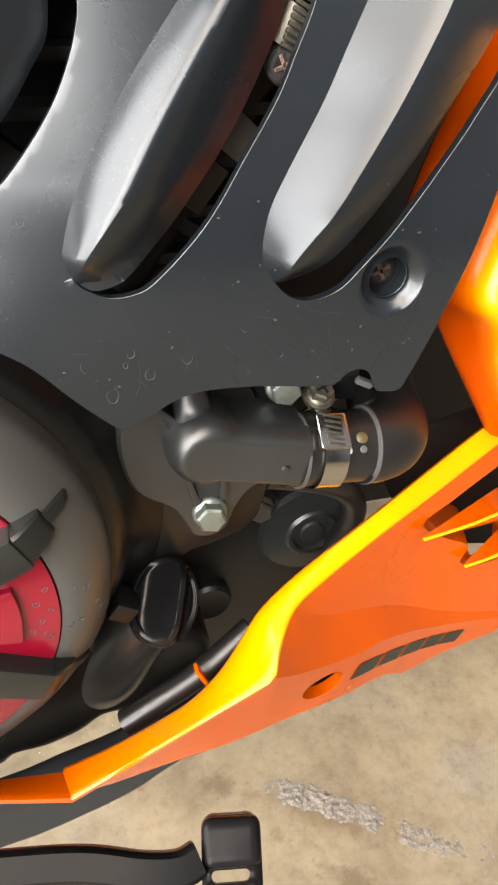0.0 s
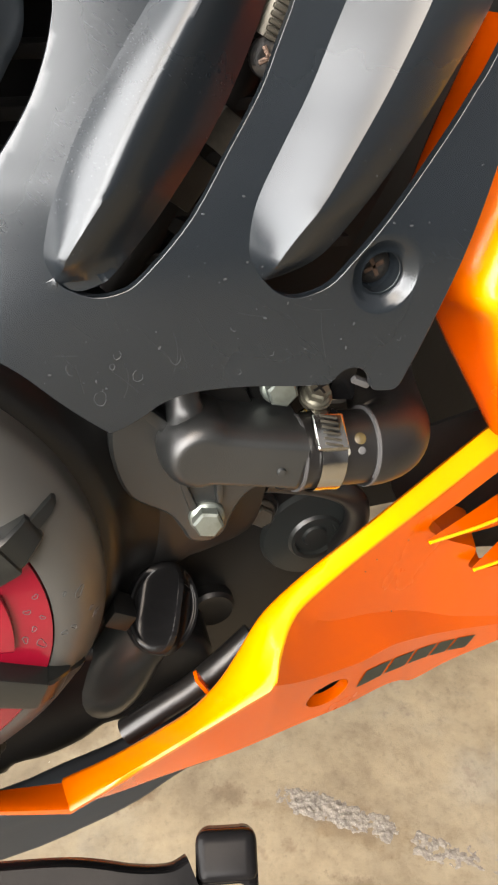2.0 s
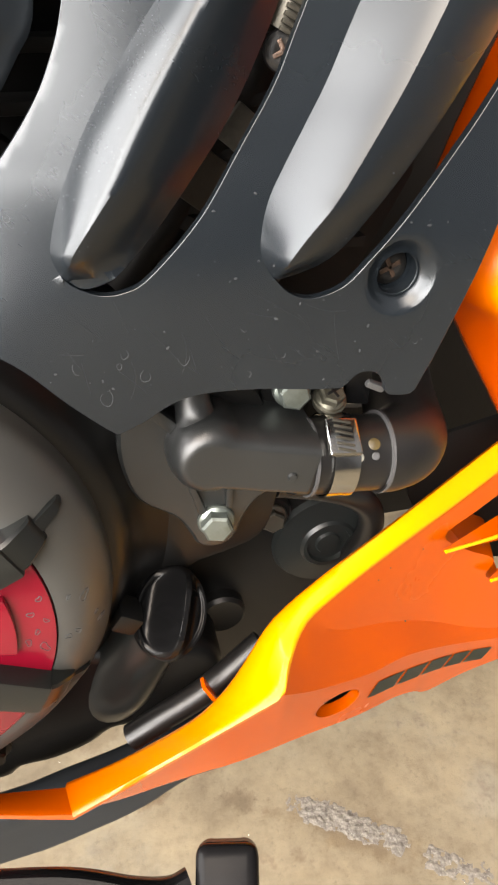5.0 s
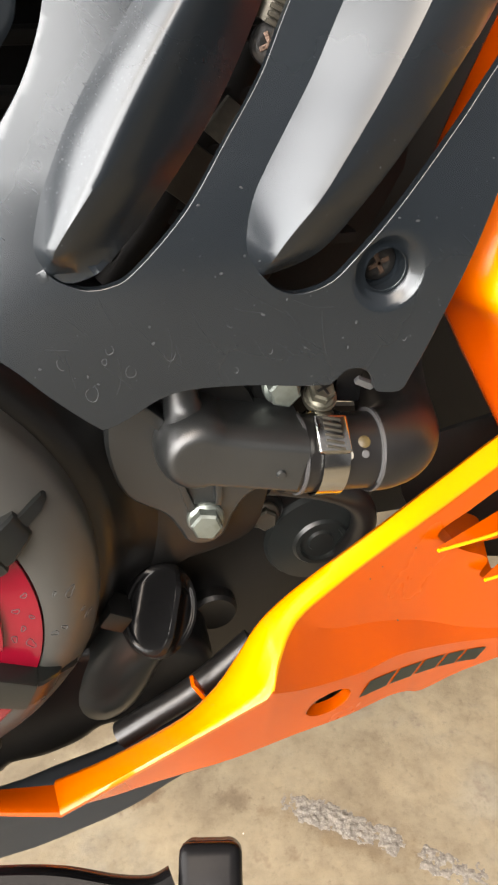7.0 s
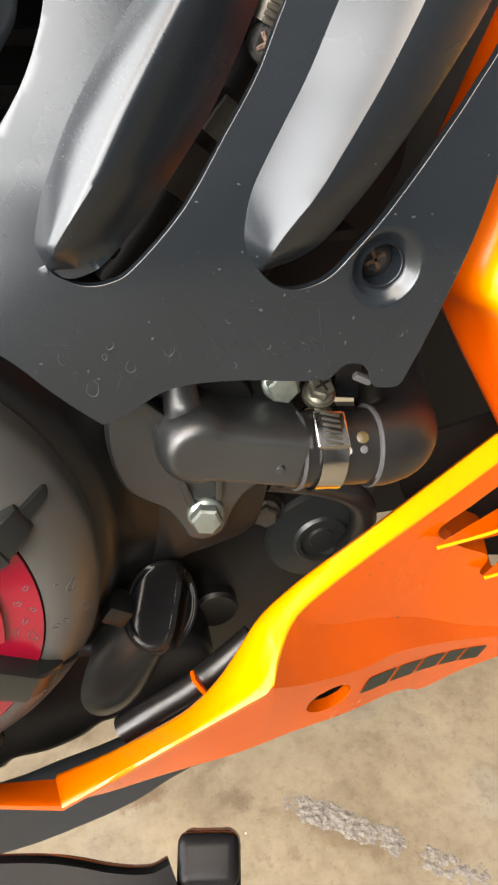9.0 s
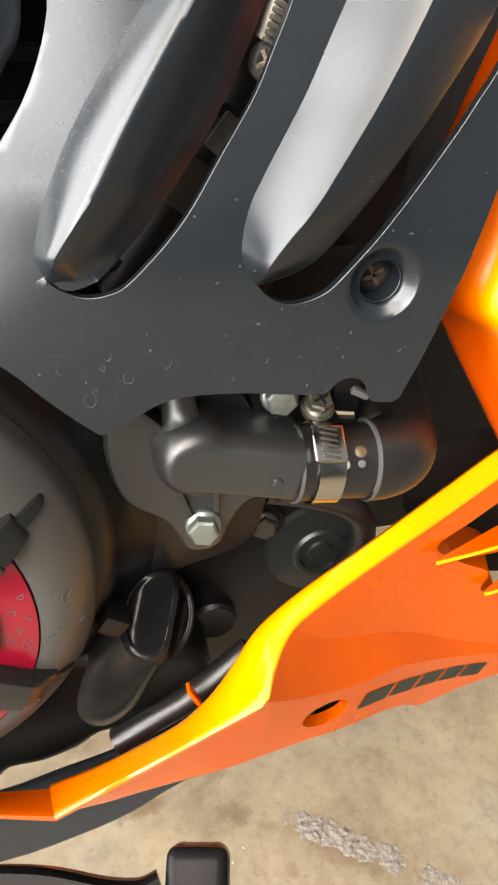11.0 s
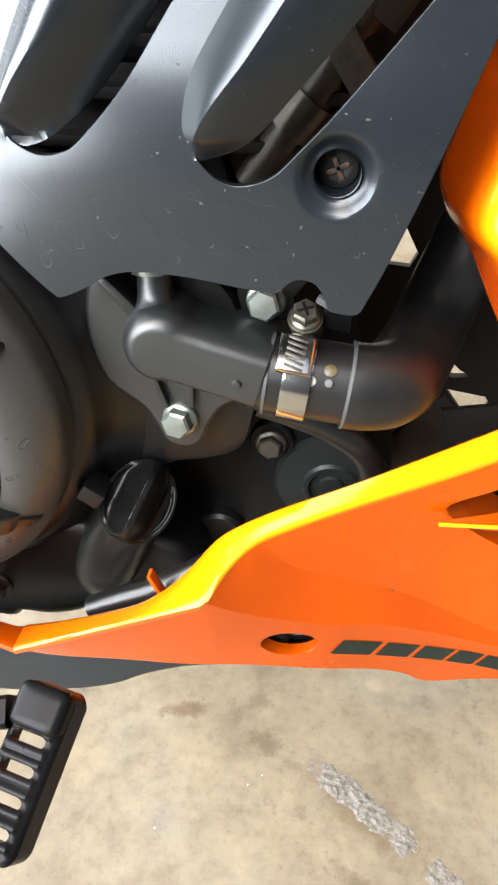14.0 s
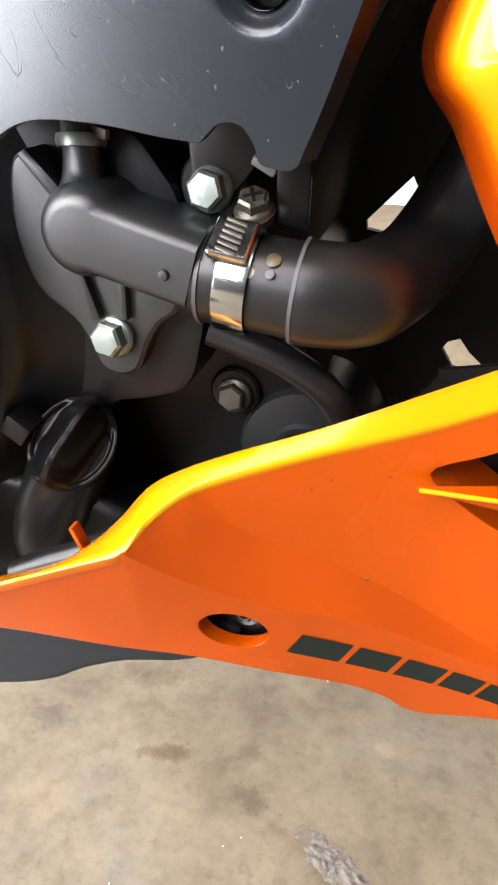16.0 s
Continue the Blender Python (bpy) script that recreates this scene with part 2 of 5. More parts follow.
def concrete(name):
    """Stained brown-grey cement with pale and dark patches, pits and bright grit."""
    m = bpy.data.materials.new(name)
    m.use_nodes = True
    n, l = m.node_tree.nodes, m.node_tree.links
    b = n["Principled BSDF"]
    co = n.new("ShaderNodeTexCoord")

    def noise_tex(scale, detail=6.0, rough=0.6):
        t = n.new("ShaderNodeTexNoise")
        t.inputs["Scale"].default_value, t.inputs["Detail"].default_value, t.inputs["Roughness"].default_value = scale, detail, rough
        l.new(co.outputs["Object"], t.inputs["Vector"])
        return t.outputs[0]

    def ramp(src, stops):
        r = n.new("ShaderNodeValToRGB")
        while len(r.color_ramp.elements) < len(stops):
            r.color_ramp.elements.new(0.5)
        for e, (p, c) in zip(r.color_ramp.elements, stops):
            e.position, e.color = p, (*c, 1) if len(c) == 3 else c
        l.new(src, r.inputs[0])
        return r.outputs[0]

    def mix(kind, f, a, c):
        x = n.new("ShaderNodeMix")
        x.data_type, x.blend_type = "RGBA", kind
        x.inputs[0].default_value = f
        l.new(a, x.inputs[6])
        l.new(c, x.inputs[7])
        return x.outputs[2]

    col = ramp(noise_tex(8.0, 8.0, 0.66), [(0.30, (0.105, 0.083, 0.053)), (0.43, (0.150, 0.121, 0.078)), (0.53, (0.172, 0.143, 0.096)), (0.62, (0.164, 0.145, 0.110)), (0.74, (0.195, 0.177, 0.138))])
    col = mix("MULTIPLY", 0.5, col, ramp(noise_tex(26.0, 7.0, 0.66), [(0.34, (0.58, 0.54, 0.50)), (0.46, (0.92, 0.91, 0.90)), (0.55, (1.02, 1.01, 1.0)), (0.66, (1.20, 1.18, 1.15))]))
    col = mix("MULTIPLY", 0.45, col, ramp(noise_tex(85.0, 6.0, 0.62), [(0.36, (0.70, 0.67, 0.62)), (0.50, (1.0, 1.0, 1.0)), (0.64, (1.16, 1.15, 1.13))]))
    col = mix("MULTIPLY", 0.7, col, ramp(noise_tex(3.1, 3.0, 0.5), [(0.35, (0.80, 0.80, 0.82)), (0.5, (1.0, 0.99, 0.96)), (0.65, (1.05, 1.0, 0.92))]))
    col = mix("MULTIPLY", 0.8, col, ramp(noise_tex(16.0, 5.0, 0.8), [(0.60, (1, 1, 1)), (0.66, (0.78, 0.72, 0.68)), (0.75, (0.66, 0.60, 0.56))]))
    col = mix("MULTIPLY", 0.35, col, ramp(noise_tex(240.0, 6.0, 0.7), [(0.30, (0.45, 0.42, 0.38)), (0.45, (1, 1, 1)), (0.75, (1.06, 1.06, 1.06))]))
    wobble = noise_tex(60.0, 4.0, 0.7)
    for x0, y0, rx, ry, turn, tint in FLOOR_STAINS:
        mp = n.new("ShaderNodeMapping")
        mp.vector_type = "TEXTURE"
        mp.inputs["Location"].default_value, mp.inputs["Rotation"].default_value, mp.inputs["Scale"].default_value = (x0, y0, 0.0), (0, 0, radians(turn)), (rx, ry, 0.1)
        l.new(co.outputs["Object"], mp.inputs["Vector"])
        far = n.new("ShaderNodeVectorMath")
        far.operation = "LENGTH"
        l.new(mp.outputs[0], far.inputs[0])
        ragged = n.new("ShaderNodeMath")
        ragged.operation = "MULTIPLY_ADD"
        l.new(wobble, ragged.inputs[0])
        ragged.inputs[1].default_value = 2.6
        l.new(far.outputs["Value"], ragged.inputs[2])
        edge = n.new("ShaderNodeMapRange")
        edge.inputs[1].default_value, edge.inputs[2].default_value, edge.inputs[3].default_value, edge.inputs[4].default_value = 1.7, 2.3, 1.0, 0.0
        l.new(ragged.outputs[0], edge.inputs[0])
        blot = n.new("ShaderNodeMix")
        blot.data_type, blot.blend_type = "RGBA", "MULTIPLY"
        l.new(edge.outputs[0], blot.inputs[0])
        l.new(col, blot.inputs[6])
        blot.inputs[7].default_value = (*tint, 1)
        col = blot.outputs[2]
    v = n.new("ShaderNodeTexVoronoi")
    v.inputs["Scale"].default_value = 150.0
    l.new(co.outputs["Object"], v.inputs["Vector"])
    grit = n.new("ShaderNodeMath")
    grit.operation = "LESS_THAN"
    grit.inputs[1].default_value = 0.07
    l.new(v.outputs["Distance"], grit.inputs[0])
    pick = n.new("ShaderNodeMath")
    pick.operation = "GREATER_THAN"
    pick.inputs[1].default_value = 0.86
    l.new(v.outputs["Color"], pick.inputs[0])
    both = n.new("ShaderNodeMath")
    both.operation = "MULTIPLY"
    l.new(grit.outputs[0], both.inputs[0])
    l.new(pick.outputs[0], both.inputs[1])
    x = n.new("ShaderNodeMix")
    x.data_type = "RGBA"
    l.new(both.outputs[0], x.inputs[0])
    l.new(col, x.inputs[6])
    x.inputs[7].default_value = (0.8, 0.76, 0.66, 1)
    l.new(x.outputs[2], b.inputs["Base Color"])
    b.inputs["Roughness"].default_value = 0.72
    bp = n.new("ShaderNodeBump")
    bp.inputs["Strength"].default_value, bp.inputs["Distance"].default_value = 0.3, 0.0012
    l.new(noise_tex(120.0, 8.0, 0.7), bp.inputs["Height"])
    l.new(bp.outputs[0], b.inputs["Normal"])
    return m


M_FLOOR = concrete("stained_concrete")
M_SMEAR = material("rough_cement", (0.125, 0.110, 0.092), 0.9, vary=0.3, grain=600, bump=0.4, patch=260, second=(0.215, 0.203, 0.182), depth=0.001)


# ---- mesh helpers ----
def mesh_object(name, bm, mat, smooth=35.0):
    bm.normal_update()
    for f in bm.faces:
        f.smooth = True
    for e in bm.edges:
        e.smooth = not (len(e.link_faces) == 2 and e.calc_face_angle(0) > radians(smooth))
    me = bpy.data.meshes.new(name)
    bm.to_mesh(me)
    bm.free()
    me.materials.append(mat)
    return new(name, me)


def part(name, bm, mat, parent, label="", smooth=35.0):
    """Links bm as one mesh object under a thing or a part; bm is in world metres."""
    ob = mesh_object(name, bm, mat, smooth)
    ob.parent = parent
    ob.matrix_parent_inverse = Matrix.Translation(-parent.location) if parent.parent is None else Matrix()
    if parent.parent is not None:
        ob.matrix_parent_inverse = Matrix()
    if label:
        tagged(ob, label)
    return ob


def thing(name, at, label, category, kind=""):
    return tagged(new_at(name, at), label, category, kind=kind)


def new_at(name, at):
    ob = new(name)
    ob.location = at
    return ob


def curve(points, n=8, closed=False):
    """Catmull-Rom through the points, n steps between two."""
    p = [Vector(q) for q in points]
    out, m = [], len(p)
    for i in range(m if closed else m - 1):
        a, b, c, d = (p[(i + k) % m] if closed else p[min(max(i + k, 0), m - 1)] for k in (-1, 0, 1, 2))
        for k in range(n):
            t = k / n
            out.append(0.5 * (2 * b + (c - a) * t + (2 * a - 5 * b + 4 * c - d) * t * t + (3 * b - a - 3 * c + d) * t ** 3))
    if not closed:
        out.append(p[-1].copy())
    return out


def tube(points, radius, seg=20, caps=True, n=8, smooth_path=True):
    """A round tube along the points; radius a number or one for each point."""
    path = curve(points, n) if smooth_path else [Vector(p) for p in points]
    rad = [radius] * len(points) if not hasattr(radius, "__len__") else list(radius)
    rs = [v.x for v in curve([(r, 0, 0) for r in rad], n)] if smooth_path else rad
    bm, rings, up = bmesh.new(), [], None
    for i, p in enumerate(path):
        d = (path[min(i + 1, len(path) - 1)] - path[max(i - 1, 0)]).normalized()
        up = (Vector((0, 0, 1)) if abs(d.z) < 0.9 else Vector((1, 0, 0))) if up is None else up
        side = d.cross(up).normalized()
        up = side.cross(d).normalized()
        rings.append([bm.verts.new(p + rs[i] * (math.cos(a) * side + math.sin(a) * up)) for a in (2 * math.pi * k / seg for k in range(seg))])
    for r, s in zip(rings, rings[1:]):
        for k in range(seg):
            bm.faces.new((r[k], r[(k + 1) % seg], s[(k + 1) % seg], s[k]))
    if caps:
        bm.faces.new(rings[0][::-1])
        bm.faces.new(rings[-1])
    return bm


def lathe(profile, at, axis, seg=48, start=0.0, end=360.0):
    """Turns (radius, height) about axis at a place; heights run along the axis."""
    m = Matrix.Translation(at) @ Vector(axis).to_track_quat("Z", "Y").to_matrix().to_4x4()
    bm, rings = bmesh.new(), []
    full = end - start > 359
    steps = seg if full else seg + 1
    for r, h in profile:
        if r < 1e-6:
            rings.append([bm.verts.new(m @ Vector((0, 0, h)))] * steps)
        else:
            rings.append([bm.verts.new(m @ Vector((r * math.cos(a), r * math.sin(a), h))) for a in (radians(start + (end - start) * k / seg) for k in range(steps))])
    for r, s in zip(rings, rings[1:]):
        for k in range(seg):
            q = [r[k], r[(k + 1) % steps], s[(k + 1) % steps], s[k]]
            q = [v for i, v in enumerate(q) if v not in q[:i]]
            if len(q) > 2:
                bm.faces.new(q)
    return bm


def rounded(bm, width, segments=2, angle=30.0):
    es = [e for e in bm.edges if len(e.link_faces) == 2 and e.calc_face_angle(0) > radians(angle)]
    bmesh.ops.bevel(bm, geom=es, offset=width, segments=segments, profile=0.6, affect="EDGES", clamp_overlap=True)
    return bm


def prism(outline, y0, y1, bevel=0.0, segments=2):
    """An outline of (x, z) pushed from y0 to y1, with rounded edges."""
    bm = bmesh.new()
    a = [bm.verts.new((p[0], y0, p[1])) for p in outline]
    b = [bm.verts.new((p[0], y1, p[1])) for p in outline]
    bm.faces.new(a)
    bm.faces.new(b[::-1])
    for i in range(len(a)):
        j = (i + 1) % len(a)
        bm.faces.new((a[j], a[i], b[i], b[j]))
    bmesh.ops.recalc_face_normals(bm, faces=bm.faces)
    return rounded(bm, bevel, segments, 50) if bevel else bm


def block(size, m, bevel=0.001, segments=2):
    bm = bmesh.new()
    bmesh.ops.create_cube(bm, size=1.0, matrix=Matrix.Diagonal((*size, 1)))
    if bevel:
        rounded(bm, bevel, segments)
    bmesh.ops.transform(bm, matrix=m, verts=bm.verts)
    return bm


def join(*bms):
    out = bmesh.new()
    for b in bms:
        me = bpy.data.meshes.new("join")
        b.to_mesh(me)
        b.free()
        out.from_mesh(me)
        bpy.data.meshes.remove(me)
    return out


def inside(p, poly):
    c, j = False, len(poly) - 1
    for i in range(len(poly)):
        a, b = poly[i], poly[j]
        if (a[1] > p[1]) != (b[1] > p[1]) and p[0] < (b[0] - a[0]) * (p[1] - a[1]) / (b[1] - a[1]) + a[0]:
            c = not c
        j = i
    return c


def sheet(outer, holes, depth, spacing, push, lines=(), edge=0.00013):
    """A curved sheet over an (x, z) outline with holes: depth(x, z) gives y, push(x, z) the rim's return, lines are creases."""
    from mathutils.geometry import delaunay_2d_cdt
    pts, edges = [], []
    for loop in (outer, *holes):
        k = len(pts)
        pts += [Vector((p[0], p[1])) for p in loop]
        edges += [(k + i, k + (i + 1) % len(loop)) for i in range(len(loop))]
    for line in lines:
        k = len(pts)
        pts += [Vector((p[0], p[1])) for p in line]
        edges += [(k + i, k + i + 1) for i in range(len(line) - 1)]
    rim = np.array([(p.x, p.y) for p in pts])
    xs, zs = [p[0] for p in outer], [p[1] for p in outer]
    z, row = min(zs), 0
    while z < max(zs):
        x = min(xs) + (spacing / 2 if row % 2 else 0)
        while x < max(xs):
            if inside((x, z), outer) and not any(inside((x, z), h) for h in holes) and np.min((rim[:, 0] - x) ** 2 + (rim[:, 1] - z) ** 2) > (0.6 * spacing) ** 2:
                pts.append(Vector((x, z)))
            x += spacing
        z += spacing * 0.866
        row += 1
    vs, _, fs, *_ = delaunay_2d_cdt(pts, edges, [], 1, 1e-6)
    bm = bmesh.new()
    bv = [bm.verts.new((v.x, depth(v.x, v.y), v.y)) for v in vs]
    for f in fs:
        c = ((vs[f[0]] + vs[f[1]] + vs[f[2]]) / 3)
        p, q, r = (vs[i] for i in f)
        wide = abs((q - p).cross(r - p)) / max((q - p).length, (r - p).length, (r - q).length)
        if wide > 0.00008 and inside(c, outer) and not any(inside(c, h) for h in holes):
            bm.faces.new([bv[i] for i in f])
    bmesh.ops.delete(bm, geom=[v for v in bm.verts if not v.link_faces], context="VERTS")
    bm.normal_update()
    if sum(f.normal.y for f in bm.faces) > 0:
        bmesh.ops.reverse_faces(bm, faces=bm.faces)
    for step in (0.0, 1.0):
        border = [e for e in bm.edges if len(e.link_faces) == 1]
        out = {}
        for e in border:
            a, b = e.verts
            d = b.co - a.co
            o = Vector((-d.z, 0, d.x)).normalized()
            o = -o if o.dot(e.link_faces[0].calc_center_median() - a.co) > 0 else o
            for v in (a, b):
                out[v] = out.get(v, Vector()) + o
        got = bmesh.ops.extrude_edge_only(bm, edges=border)["geom"]
        fresh = [g for g in got if isinstance(g, bmesh.types.BMVert)]
        if step:
            for v in fresh:
                v.co += Vector(push(v.co.x, v.co.z))
        else:
            place = {tuple(v.co): o for v, o in out.items()}
            for v in fresh:
                v.co += place[tuple(v.co)].normalized() * edge + Vector((0, edge * 0.8, 0))
    return bm


def strip(rails, n=6):
    """A skin over rails that all have the same number of points."""
    rows = [curve(r, n) for r in rails]
    bm = bmesh.new()
    vs = [[bm.verts.new(p) for p in r] for r in rows]
    for r, s in zip(vs, vs[1:]):
        for k in range(len(r) - 1):
            bm.faces.new((r[k], r[k + 1], s[k + 1], s[k]))
    return bm


def hex_bolt(parent, at, axis, across, height, flange, mat=M_ZINC, name="bolt", label=""):
    """A flanged hexagon bolt whose top centre is at a place, with a dished top."""
    a = Vector(axis).normalized()
    f = lathe([(0, -height), (flange, -height), (flange, -height + 0.0012), (flange * 0.93, -height + 0.0018), (across * 0.5, -height + 0.0024)], at, a, 32)
    m = Matrix.Translation(at) @ a.to_track_quat("Z", "Y").to_matrix().to_4x4() @ pose(0, 0, 0, 0, 0, random.uniform(0, 60))
    r = across / math.sqrt(3)
    h = bmesh.new()
    rings = []
    for rr, z in ((r, -height + 0.0016), (r, -0.0007), (r * 0.84, 0.0), (r * 0.4, 0.0001)):
        rings.append([h.verts.new(m @ Vector((rr * math.cos(k * math.pi / 3), rr * math.sin(k * math.pi / 3), z))) for k in range(6)])
    for p, q in zip(rings, rings[1:]):
        for k in range(6):
            h.faces.new((p[k], p[(k + 1) % 6], q[(k + 1) % 6], q[k]))
    h.faces.new(rings[-1])
    return part(name, join(f, h), mat, parent, label, 25)


def at_x(rail, x):
    """The (y, z) of a rail at x."""
    for a, b in zip(rail, rail[1:]):
        if a[0] <= x <= b[0]:
            f = (x - a[0]) / (b[0] - a[0]) if b[0] > a[0] else 0
            return a[1] + f * (b[1] - a[1]), a[2] + f * (b[2] - a[2])
    e = rail[0] if x < rail[0][0] else rail[-1]
    return e[1], e[2]


def bar(points, w, h, n=8, top=(0, -0.5, 0.86)):
    """A flat bar swept along the points, w across and h high, with rounded corners."""
    path = curve(points, n)
    bm, rings = bmesh.new(), []
    c = 0.28
    shape = [(-0.5 + c / 2, 0.5), (0.5 - c / 2, 0.5), (0.5, 0.5 - c / 2), (0.5, -0.5 + c / 2), (0.5 - c / 2, -0.5), (-0.5 + c / 2, -0.5), (-0.5, -0.5 + c / 2), (-0.5, 0.5 - c / 2)]
    for i, p in enumerate(path):
        d = (path[min(i + 1, len(path) - 1)] - path[max(i - 1, 0)]).normalized()
        side = d.cross(Vector(top)).normalized()
        up = side.cross(d)
        rings.append([bm.verts.new(p + side * a * w + up * b * h) for a, b in shape])
    for r, s in zip(rings, rings[1:]):
        for k in range(8):
            bm.faces.new((r[k], r[(k + 1) % 8], s[(k + 1) % 8], s[k]))
    bm.faces.new(rings[0][::-1])
    bm.faces.new(rings[-1])
    bmesh.ops.recalc_face_normals(bm, faces=bm.faces)
    return bm


# ---- structure ----
def slab(name, size, at, mat, label, category):
    ob = mesh_object(name, block(size, Matrix.Translation(at), 0), mat)
    return tagged(ob, label, category, kind="structure")


floor = slab("floor", (60.0, 60.0, 0.1), (0.0, 0.0, -0.05), M_FLOOR, "stained brown-grey concrete floor with worn patches", "floor")
slab("wall_back", (4.8, 0.12, 4.2), (0.0, 1.9, 2.1), M_CLOTH, "cream painted wall behind the motorcycle", "wall")
# unseen dark walls and ceiling, added to block and shape the light
slab("light_blocker_side", (0.12, 4.0, 4.2), (1.3, -0.16, 2.1), M_DIM, "unseen dark side wall, added to keep reflections dark", "wall")
front = slab("light_blocker_front", (1.495, 0.12, 3.0), (0.4975, -2.1, 1.5), M_DIM, "unseen dark front wall, added to shape the light around two lamps", "wall")
far = slab("light_blocker_far", (0.12, 0.84, 4.2), (-2.56, 1.42, 2.1), M_DIM, "unseen dark far wall, added to bound the side lamp", "wall")
# added strips that bound the lamps above, below and between
for name, size, at, owner in (("blocker_lintel", (2.20, 0.12, 0.20), (-1.35, -2.1, 2.90), front), ("blocker_sill", (0.90, 0.12, 1.06), (-0.70, -2.1, 0.53), front), ("blocker_pier", (0.10, 0.12, 2.80), (-1.20, -2.1, 1.40), front), ("blocker_lintel", (0.12, 3.05, 0.20), (-2.56, -0.525, 4.10), far), ("blocker_sill", (0.12, 3.05, 0.20), (-2.56, -0.525, 0.10), far)):
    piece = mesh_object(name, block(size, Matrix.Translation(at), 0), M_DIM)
    piece.parent = owner
slab("ceiling", (3.7, 2.6, 0.1), (-0.5, 0.66, 4.26), M_DIM, "unseen dark ceiling, added to block light from above", "ceiling")


def cement_smear():
    """A low rough ridge of spilt cement across the floor: a ribbon of lumps that dips under the floor at its ragged sides."""
    path = curve([(0.060, 0.240, 0), (0.100, 0.225, 0), (0.128, 0.209, 0), (0.155, 0.190, 0), (0.183, 0.169, 0), (0.220, 0.150, 0), (0.25, 0.135, 0)], 60)
    bm, rows, wide = bmesh.new(), [], 34
    for i, p in enumerate(path):
        d = (path[min(i + 1, len(path) - 1)] - path[max(i - 1, 0)]).normalized()
        side = Vector((-d.y, d.x, 0))
        f = i / len(path)
        strength = min(1.0, max(0.22, (f - 0.14) / 0.05)) * (1.0 - 0.60 * max(0.0, (f - 0.4) / 0.6)) * (1.0 + 0.7 * min(0.0, 3 * noise.noise(p * 70) + 0.35))
        row = []
        for k in range(wide + 1):
            u = -1 + 2 * k / wide
            q = p + side * u * 0.0100
            body = 1.0 - abs(u) ** 2.2 + 0.50 * noise.noise(q * 130) + 0.25 * noise.noise(q * 420)
            lump = 0.55 + 0.60 * noise.noise(q * 300) + 0.45 * abs(noise.noise(q * 640))
            row.append(bm.verts.new((q.x, q.y, 0.0013 * strength * max(-0.6, body) * max(0.15, lump) + 0.0005 * min(0.0, body) - 0.00030 - 0.00045 * (1 - strength))))
        rows.append(row)
    for r, s in zip(rows, rows[1:]):
        for k in range(wide):
            bm.faces.new((r[k], r[k + 1], s[k + 1], s[k]))
    bmesh.ops.recalc_face_normals(bm, faces=bm.faces)
    return bm


ob = mesh_object("cement_smear", cement_smear(), M_SMEAR, 60)
ob.parent = floor
tagged(ob, "grey-white rough smear of dried cement", kind="stuff")

# ---- the motorcycle ----
bike = thing("motorcycle", (0.10, 0.25, 0.0), "orange and yellow sport motorcycle with black engine, standing on the concrete", "motorcycle")

# black side panel: three slots, each with a raised louvre along its rear side
SLOT = [
    [(0.0638, 0.3731), (0.0676, 0.3691), (0.0730, 0.3673), (0.0803, 0.3693), (0.0862, 0.3747), (0.0925, 0.3812), (0.0990, 0.3886), (0.1050, 0.3955), (0.1100, 0.4013), (0.1145, 0.4070), (0.1188, 0.4125), (0.1245, 0.4220), (0.1280, 0.4310), (0.1295, 0.4400)],
    [(0.0194, 0.3766), (0.0217, 0.3740), (0.0268, 0.3718), (0.0323, 0.3722), (0.0375, 0.3750), (0.0486, 0.3859), (0.0580, 0.3987), (0.0654, 0.4091), (0.0699, 0.4176), (0.0740, 0.4259), (0.0790, 0.4400)],
    [(-0.0268, 0.3811), (-0.0245, 0.3785), (-0.0194, 0.3763), (-0.0139, 0.3767), (-0.0075, 0.3810), (0.0005, 0.3880), (0.0087, 0.3949), (0.0150, 0.4016), (0.0205, 0.4087), (0.0243, 0.4155), (0.0266, 0.4213), (0.0275, 0.4260), (0.0278, 0.4400)],
]
FREE = [
    [(0.0646, 0.3725), (0.0678, 0.3733), (0.0732, 0.3754), (0.0784, 0.3792), (0.0853, 0.3866), (0.0928, 0.3947), (0.0996, 0.4027), (0.1063, 0.4112), (0.1122, 0.4190), (0.1170, 0.4270), (0.1225, 0.4400)],
    [(0.0202, 0.3761), (0.0240, 0.3736), (0.0304, 0.3755), (0.0361, 0.3796), (0.0420, 0.3851), (0.0482, 0.3922), (0.0548, 0.4002), (0.0606, 0.4088), (0.0648, 0.4160), (0.0690, 0.4242), (0.0752, 0.4400)],
    [(-0.0260, 0.3806), (-0.0208, 0.3797), (-0.0134, 0.3826), (-0.0022, 0.3945), (0.0100, 0.4048), (0.0173, 0.4139), (0.0217, 0.4216), (0.0229, 0.4400)],
]
REAR = [
    [(0.0638, 0.3731), (0.0613, 0.3780), (0.0617, 0.3840), (0.0634, 0.3893), (0.0662, 0.3942), (0.0707, 0.4011), (0.0761, 0.4095), (0.0812, 0.4189), (0.0849, 0.4256), (0.0928, 0.4400)],
    [(0.0194, 0.3766), (0.0182, 0.3806), (0.0193, 0.3852), (0.0212, 0.3903), (0.0236, 0.3950), (0.0281, 0.4029), (0.0333, 0.4103), (0.0392, 0.4178), (0.0454, 0.4252), (0.0575, 0.4400)],
    [(-0.0268, 0.3811), (-0.0279, 0.3864), (-0.0264, 0.3933), (-0.0225, 0.4018), (-0.0174, 0.4097), (-0.0110, 0.4182), (-0.0024, 0.4279), (0.0040, 0.4400)],
]


